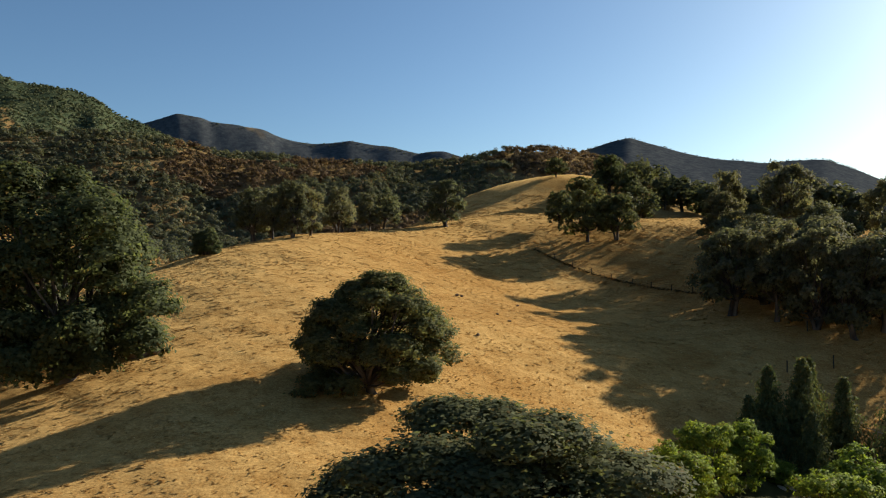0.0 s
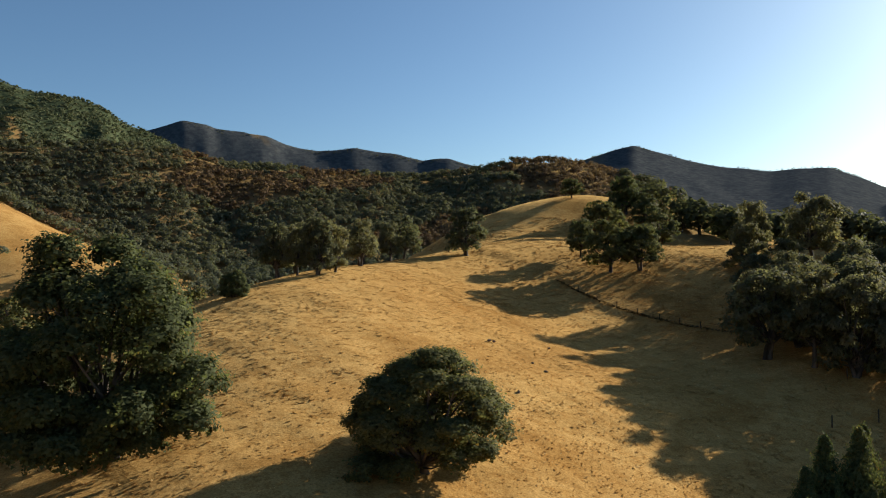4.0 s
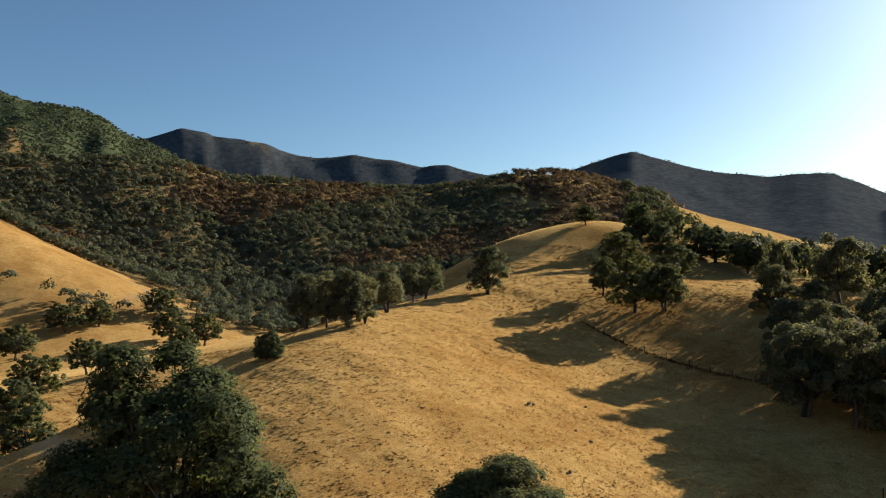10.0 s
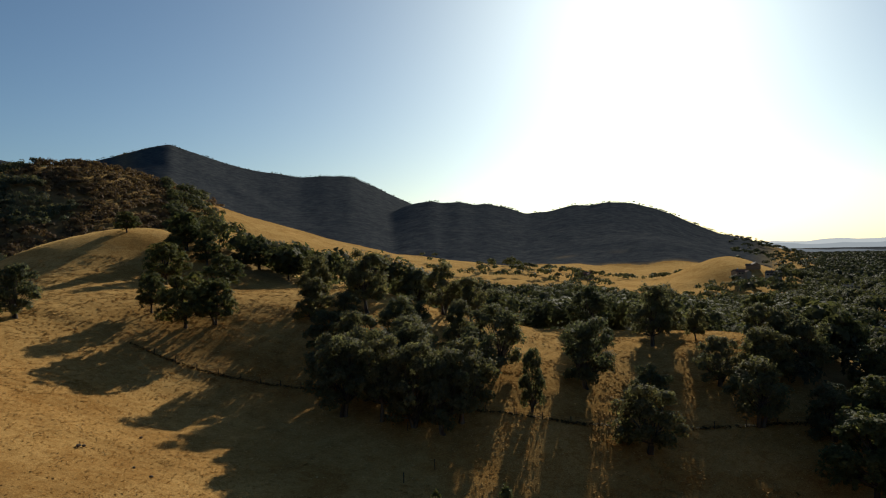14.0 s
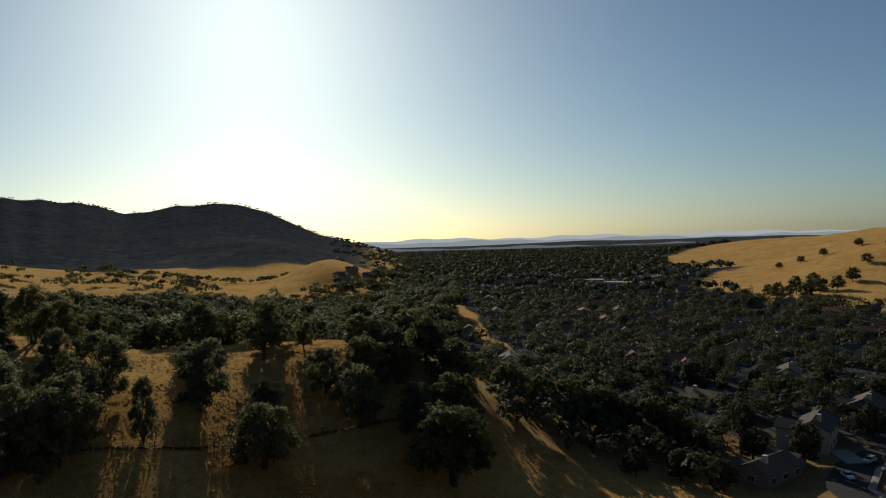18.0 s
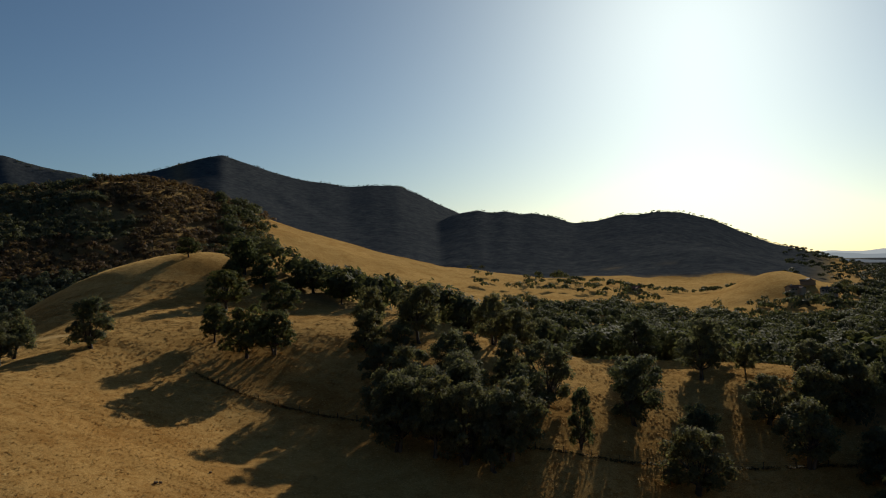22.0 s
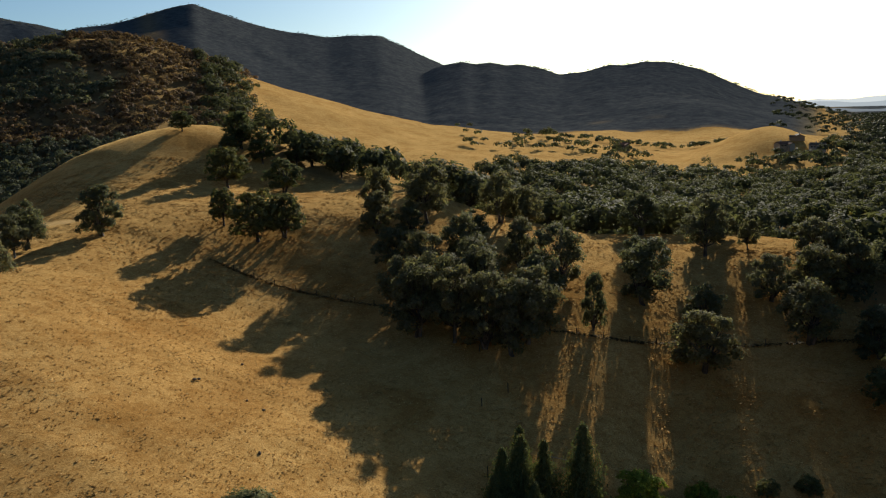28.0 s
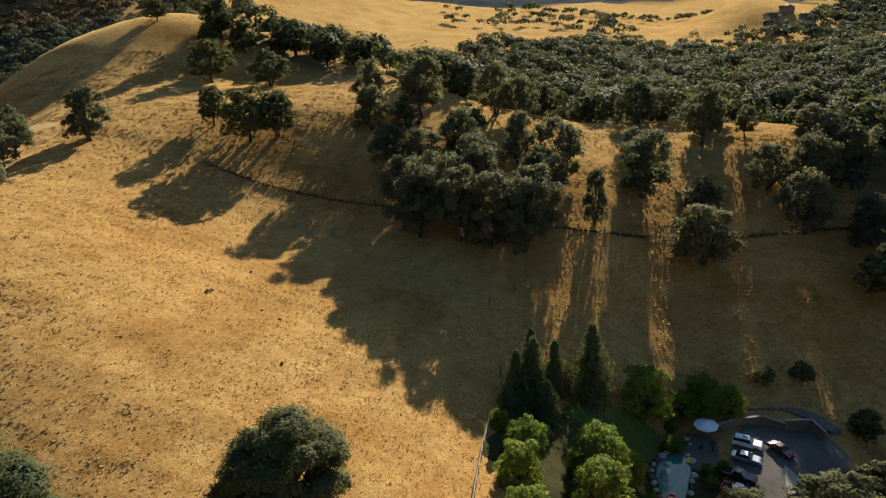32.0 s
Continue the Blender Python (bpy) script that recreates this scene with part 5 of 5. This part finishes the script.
def parasol(x, y):
    ob = base("parasol", x, y, 0, "white octagonal garden parasol on the patio", "parasol", z=YARD_Z + 0.06)
    bm = bmesh.new()
    rim = [bm.verts.new((1.9 * math.cos(k * math.pi / 4), 1.9 * math.sin(k * math.pi / 4), 2.3 - 0.05 * (k % 2))) for k in range(8)]
    low = [bm.verts.new((v.co.x, v.co.y, v.co.z - 0.18)) for v in rim]
    tip = bm.verts.new((0, 0, 2.95))
    for k in range(8):
        bm.faces.new((rim[k], rim[(k + 1) % 8], tip))
        bm.faces.new((low[k], low[(k + 1) % 8], rim[(k + 1) % 8], rim[k]))
    part("canopy", bm, CANVAS, ob)
    bm = bmesh.new()
    bmesh.ops.create_cone(bm, cap_ends=True, segments=10, radius1=0.035, radius2=0.03, depth=3.0, matrix=Matrix.Translation((0, 0, 1.5)))
    part("pole", bm, ALLOY, ob)
    part("base_weight", boxes((-0.35, -0.35, 0, 0.35, 0.35, 0.1), bevel=0.03), STONE, ob)
    for k in range(8):
        g = k * math.pi / 4
        c, q = tube([(0, 0, 2.9), (1.85 * math.cos(g), 1.85 * math.sin(g), 2.22)], [0.012, 0.01], 4)
        me = quick_mesh("rib", c, q)
        me.materials.append(TIMBER)
        rib = new("rib", me)
        rib.parent = ob
    return ob


parasol(60.4, 62.0)
for x, y, turn, kind, paint, label in ((176.5, -15.0, 20, "sedan", "white", "white saloon car parked on the suburban street"), (190.0, -20.5, 330, "suv", "silver", "silver estate car parked on the suburban street"), (213.0, -30.0, 322, "sedan", "white", "white saloon car parked by the kerb")):
    car(kind, x, y, turn, kind, paint, label, None, "cars parked in the street", float(height(x, y)) + 0.42)
ob = base("lounge_cushion", 53.7, 59.4, 30, "square yellow cushion on the patio", "cushion", z=YARD_Z + 0.06)
part("cushion", boxes((-0.7, -0.6, 0.0, 0.7, 0.6, 0.22), bevel=0.07), YELLOW, ob)
c, q = tube([(0.55 * math.cos(g * math.pi / 8), 0.55 * math.sin(g * math.pi / 8), 0.1) for g in range(17)], [0.13] * 17, 8)
me = quick_mesh("swim_ring", c, q)
me.materials.append(ORANGE)
sr = new("swim_ring", me)
sr.matrix_world = pose(45.0, 55.8, YARD_Z + 0.1)
tagged(sr, "orange inflatable swim ring beside the pool", "swim ring")
for k, (x, y) in enumerate([(58.0, 58.6), (59.2, 59.8), (57.2, 60.4)]):
    ob = base("patio_chair", x, y, 40 + 100 * k, "dark metal patio chair on the flagstones", "chair", "patio chairs", z=YARD_Z + 0.06)
    part("seat", boxes((-0.24, -0.24, 0.42, 0.24, 0.24, 0.46), bevel=0.01), DARK_TIMBER, ob)
    part("backrest", boxes((-0.24, 0.2, 0.46, 0.24, 0.24, 0.95), bevel=0.01), DARK_TIMBER, ob)
    for sx in (-0.21, 0.21):
        for sy in (-0.21, 0.21):
            part("leg", boxes((sx - 0.02, sy - 0.02, 0, sx + 0.02, sy + 0.02, 0.42)), DARK_TIMBER, ob)

# garden trees
MAPLES = [oak_meshes(71 + k, 1.0, 0.25, GARDEN_LEAF, low=0.14) for k in range(3)]
for k, (x, y, tall, broad) in enumerate([(53.0, 68.0, 9.0, 9.0), (63.6, 65.2, 8.4, 6.8), (67.2, 62.6, 7.0, 5.4), (19.7, 58.5, 6.0, 6.4), (24.5, 63.0, 6.0, 6.2), (31.9, 57.0, 8.4, 9.0), (27.0, 52.0, 7.0, 8.0), (40.0, 60.0, 5.5, 6.0), (53.4, 56.2, 1.7, 2.2),
                                         (55.6, 55.0, 1.8, 2.2), (51.4, 54.0, 1.7, 2.2), (15.5, 52.0, 5.5, 6.0), (60.5, 66.6, 5.0, 4.6)]):
    plant(MAPLES[k % 3], "garden_tree" if tall > 4 else "garden_shrub", x, y, tall, broad, 1.3 * k, "bright green leafy garden tree beside the lawn" if tall > 4 else "bright green rounded shrub beside the patio", "garden trees" if tall > 4 else "garden shrubs", "tree" if tall > 4 else "shrub")
for k, (x, y, tall, broad) in enumerate([(55.5, 38.0, 9.0, 14.0), (66.5, 37.5, 8.0, 11.0), (77.4, 63.5, 3.6, 4.2), (84.0, 60.5, 3.4, 4.6), (80.5, 47.5, 5.5, 5.5), (46.0, 45.0, 7.5, 9.0)]):
    plant(LIVE_OAKS[k % 4], "garden_oak", x, y, tall, broad, 0.9 * k, "dark green rounded oak beside the drive", "oaks beside the drive")


shrub_rng = random.Random(8)
for k in range(34):
    g = shrub_rng.uniform(0, 6.283)
    far = math.sqrt(shrub_rng.uniform(0.25, 1.0))
    x, y = 40 + 22 * far * math.cos(g), 62.5 + 10.5 * far * math.sin(g)
    if math.hypot((x - 46) / 8, (y - 67) / 4.5) < 1 or math.hypot((x - 48.8) / 5.5, (y - 58.6) / 4.5) < 1 or math.hypot((x - 58) / 8, (y - 57) / 6) < 1:
        continue
    tall = shrub_rng.uniform(1.2, 3.2)
    plant((MAPLES + LIVE_OAKS[:2])[k % 5], "garden_shrub", x, y, tall, tall * shrub_rng.uniform(1.0, 1.5), g, "leafy green shrub in the garden bed", "garden shrubs", "shrub")


def fir_meshes(seed):
    rng_f = np.random.default_rng(seed)
    wc, wq = tube([(0, 0, -0.02), (0, 0, 0.5), (0, 0, 0.97)], [0.022, 0.014, 0.003], 7)
    leaves = []
    for tier in range(26):
        z = 0.07 + 0.9 * tier / 26
        reach = (0.6 * (1 - z) ** 0.92 + 0.012) * (0.92 + 0.3 * math.sin(tier * 2.3 + seed))
        for q in range(13 if z < 0.6 else 8):
            g = 2.4 * tier + 6.283 * q / (13 if z < 0.6 else 8) + rng_f.uniform(-0.2, 0.2)
            far = reach * rng_f.uniform(0.5, 1.2)
            along = np.linspace(0.25, 1, 5)[:, None] * far
            pts = np.concatenate([along * math.cos(g), along * math.sin(g), z - along * 0.22 + rng_f.uniform(-0.01, 0.01)], 1)
            leaves.append(leaf_cards(rng_f, pts, np.full(5, 0.022), 11, 0.017, np.array([0, 0, z - 0.2]), up=0.1))
    lc, lq = merge(leaves)
    trunk, crown = quick_mesh("trunk", wc, wq), quick_mesh("crown", lc, (), lq)
    trunk.materials.append(BARK)
    crown.materials.append(FIR_LEAF)
    return trunk, crown


FIRS = [fir_meshes(91 + k) for k in range(2)]
for k, (x, y, tall, broad) in enumerate([(44.6, 71.5, 13.6, 8.6), (35.3, 74.0, 10.6, 6.6), (31.6, 73.4, 9.2, 6.2), (39.6, 74.2, 9.4, 6.0), (37.4, 77.0, 9.8, 6.0), (29.0, 72.0, 6.0, 4.4), (34.0, 69.5, 6.8, 4.8)]):
    plant(FIRS[k % 2], "fir_tree", x, y, tall, broad, 1.1 * k, "dark pointed conifer at the garden edge", "conifers at the garden edge")


# ---- fences on the hill ----
def fence(run, gap, tall, label, group, wires=3, rail=False, post_material=None):
    pts = []
    for (ax, ay), (bx, by) in zip(run, run[1:]):
        n = max(1, round(math.hypot(bx - ax, by - ay) / gap))
        pts += [(ax + (bx - ax) * q / n, ay + (by - ay) * q / n) for q in range(n)]
    pts.append(run[-1])
    ob = base("fence", *run[0], 0, label, "fence", group)
    ob.matrix_world = Matrix()
    ground = [float(height(x, y)) for x, y in pts]
    for (x, y), z in zip(pts, ground):
        part("post", boxes((x - 0.07, y - 0.07, z - 0.3, x + 0.07, y + 0.07, z + tall), bevel=0.015), post_material or DARK_TIMBER, ob)
    for w in range(wires):
        up = tall * (0.95 - 0.3 * w)
        c, q = tube([(x, y, z + up) for (x, y), z in zip(pts, ground)], [0.06 if rail else 0.014] * len(pts), 5)
        me = quick_mesh("rail" if rail else "wire", c, q)
        me.materials.append(PALE_RAIL if rail else WIRE)
        o = new("rail" if rail else "wire", me)
        o.parent = ob
    return ob


fence([(24, 167), (37.6, 150.8), (66, 112)], 5.0, 1.35, "dark timber post and wire fence crossing the dry hill", "ranch fences")
fence([(66, 112), (84, 100), (104, 90), (128, 78), (150, 70)], 6.0, 1.35, "dark timber post and wire fence along the shaded slope", "ranch fences")
fence([(33.5, 79.5), (43.5, 95.0), (50.6, 97.0), (56, 122)], 16.0, 1.7, "sparse dark fence posts climbing the slope", "ranch fences", wires=0)
fence([(10.5, 55.5), (14, 59.5), (20, 66), (25, 71)], 3.0, 1.2, "bleached split-rail fence at the garden edge", "ranch fences", 2, True, TIMBER)
fence([(44.5, 81.5), (48.6, 79)], 2.4, 1.1, "short bleached rail beside the conifers", "ranch fences", 1, True, TIMBER)

# ---- stones on the hill ----
for k, (x, y, s) in enumerate([(0.8, 111.8, 0.85), (1.5, 112.1, 0.6), (2.9, 88.0, 0.6), (-29.8, 67.4, 2.2), (-28.4, 67.9, 1.6), (-30.6, 68.4, 1.4), (7.8, 100.6, 0.7), (6.4, 104, 0.5), (11, 121, 0.5)]):
    boulder(x, y, s, STONE, "dark weathered rock lying in dry grass", "rocks on the hill", None, 60 + k)


# ---- tufts of dry grass ----
def tuft_material():
    m, t, p, out = nodes("dry_grass_tuft")
    geo = t.nodes.new("ShaderNodeNewGeometry")
    col = ramp(t, geo.outputs["Random Per Island"], [(0.0, (0.29, 0.165, 0.05)), (0.5, (0.43, 0.255, 0.085)), (1.0, (0.66, 0.46, 0.2))])
    t.links.new(col, p.inputs["Base Color"])
    p.inputs["Roughness"].default_value = 0.9
    p.inputs["Specular IOR Level"].default_value = 0.0
    tr = t.nodes.new("ShaderNodeBsdfTranslucent")
    t.links.new(col, tr.inputs["Color"])
    ms = t.nodes.new("ShaderNodeMixShader")
    ms.inputs[0].default_value = 0.45
    t.links.new(p.outputs[0], ms.inputs[1])
    t.links.new(tr.outputs[0], ms.inputs[2])
    t.links.new(ms.outputs[0], out.inputs["Surface"])
    return m


def grass_tufts(count, seed):
    rg = np.random.default_rng(seed)
    r = rg.uniform(18 ** 1.5, 262 ** 1.5, count) ** (1 / 1.5)
    g = np.radians(rg.uniform(-38, 76, count))
    x, y = HUB[0] + r * np.sin(g), HUB[1] + r * np.cos(g)
    thick = 0.55 + 0.4 * wobble(x, y, 9, 21) + 0.45 * wobble(x, y, 1.6, 22)
    keep = (rg.uniform(0, 1, count) < np.clip(thick, 0.1, 1)) & (woods(x, y) < 0.5) & (tracks(x, y) < 0.4) & (np.hypot((x - 47) / 27, (y - 60) / 14) > 1.0) & (np.hypot((x - 60) / 20, (y - 52) / 15) > 1)
    x, y, r = x[keep], y[keep], r[keep]
    n = len(x)
    z = height(x, y) + 0.25 * wobble(x, y, 7, 1) * ease(10, 30, r) + 0.1 * wobble(x, y, 2.2, 5)
    size = rg.uniform(0.16, 0.4, n) * (0.6 + r / 260)
    co = []
    for b in range(2):
        a = rg.uniform(0, 6.28, n)
        ux, uy = np.cos(a) * size, np.sin(a) * size
        jx, jy = rg.uniform(-0.5, 0.5, (2, n)) * size
        bent = rg.uniform(0.7, 1.5, n)
        tip = rg.uniform(-0.5, 0.5, n)
        # blades bent over to one side, wound so that they face up
        co.append(np.stack([np.stack([x + jx - ux * 0.6, y + jy - uy * 0.6, z - 0.04], 1), np.stack([x + jx + ux * 0.6, y + jy + uy * 0.6, z - 0.04], 1),
                            np.stack([x + jx + ux * tip - uy * bent, y + jy + uy * tip + ux * bent, z + size * 0.18], 1)], 1))
    co = np.concatenate(co).reshape(-1, 3)
    me = quick_mesh("dry_grass", co, (), np.arange(len(co)).reshape(-1, 3), unit(np.array([0, 0, 1.0]) + rg.normal(0, 0.25, (len(co), 3))))
    me.materials.append(tuft_material())
    return tagged(new("dry_grass", me), "tufts of dry golden grass over the hillside", "grass", kind="stuff")


grass_tufts(340000, 3)


def dark_line(run, count, seed):
    """Low dark brown leaf cards added along a fence to draw its dark line."""
    rw = np.random.default_rng(seed)
    pts = np.array(run, float)
    leg = np.hypot(*np.diff(pts, axis=0).T)
    at = rw.uniform(0, leg.sum(), count)
    k = np.minimum(np.searchsorted(np.cumsum(leg), at), len(leg) - 1)
    s = (at - np.concatenate([[0], np.cumsum(leg)])[k]) / leg[k]
    x, y = (pts[k] + (pts[k + 1] - pts[k]) * s[:, None]).T + rw.normal(0, 0.22, (2, count))
    centres = np.stack([x, y, height(x, y) + rw.uniform(0.02, 0.3, count)], 1)
    co, tri = leaf_cards(rw, centres, np.full(count, 0.1), 3, 0.2, centres.mean(0) - np.array([0, 0, 40.0]), up=0.6)
    me = quick_mesh("fence_weeds", co, (), tri)
    me.materials.append(LINE_BROWN)
    return tagged(new("fence_weeds", me), "dark brown leaf cards drawing the dark line along the fence", "weeds", kind="stuff")


LINE_BROWN = leaf_material("dark_line_brown", (0.06, 0.042, 0.022), (0.14, 0.1, 0.05), (0.2, 0.13, 0.06), 0.05)
dark_line([(20, 172), (24, 167), (37.6, 150.8), (66, 112)], 1100, 1)
dark_line([(66, 112), (84, 100), (104, 90), (128, 78), (150, 70)], 900, 2)
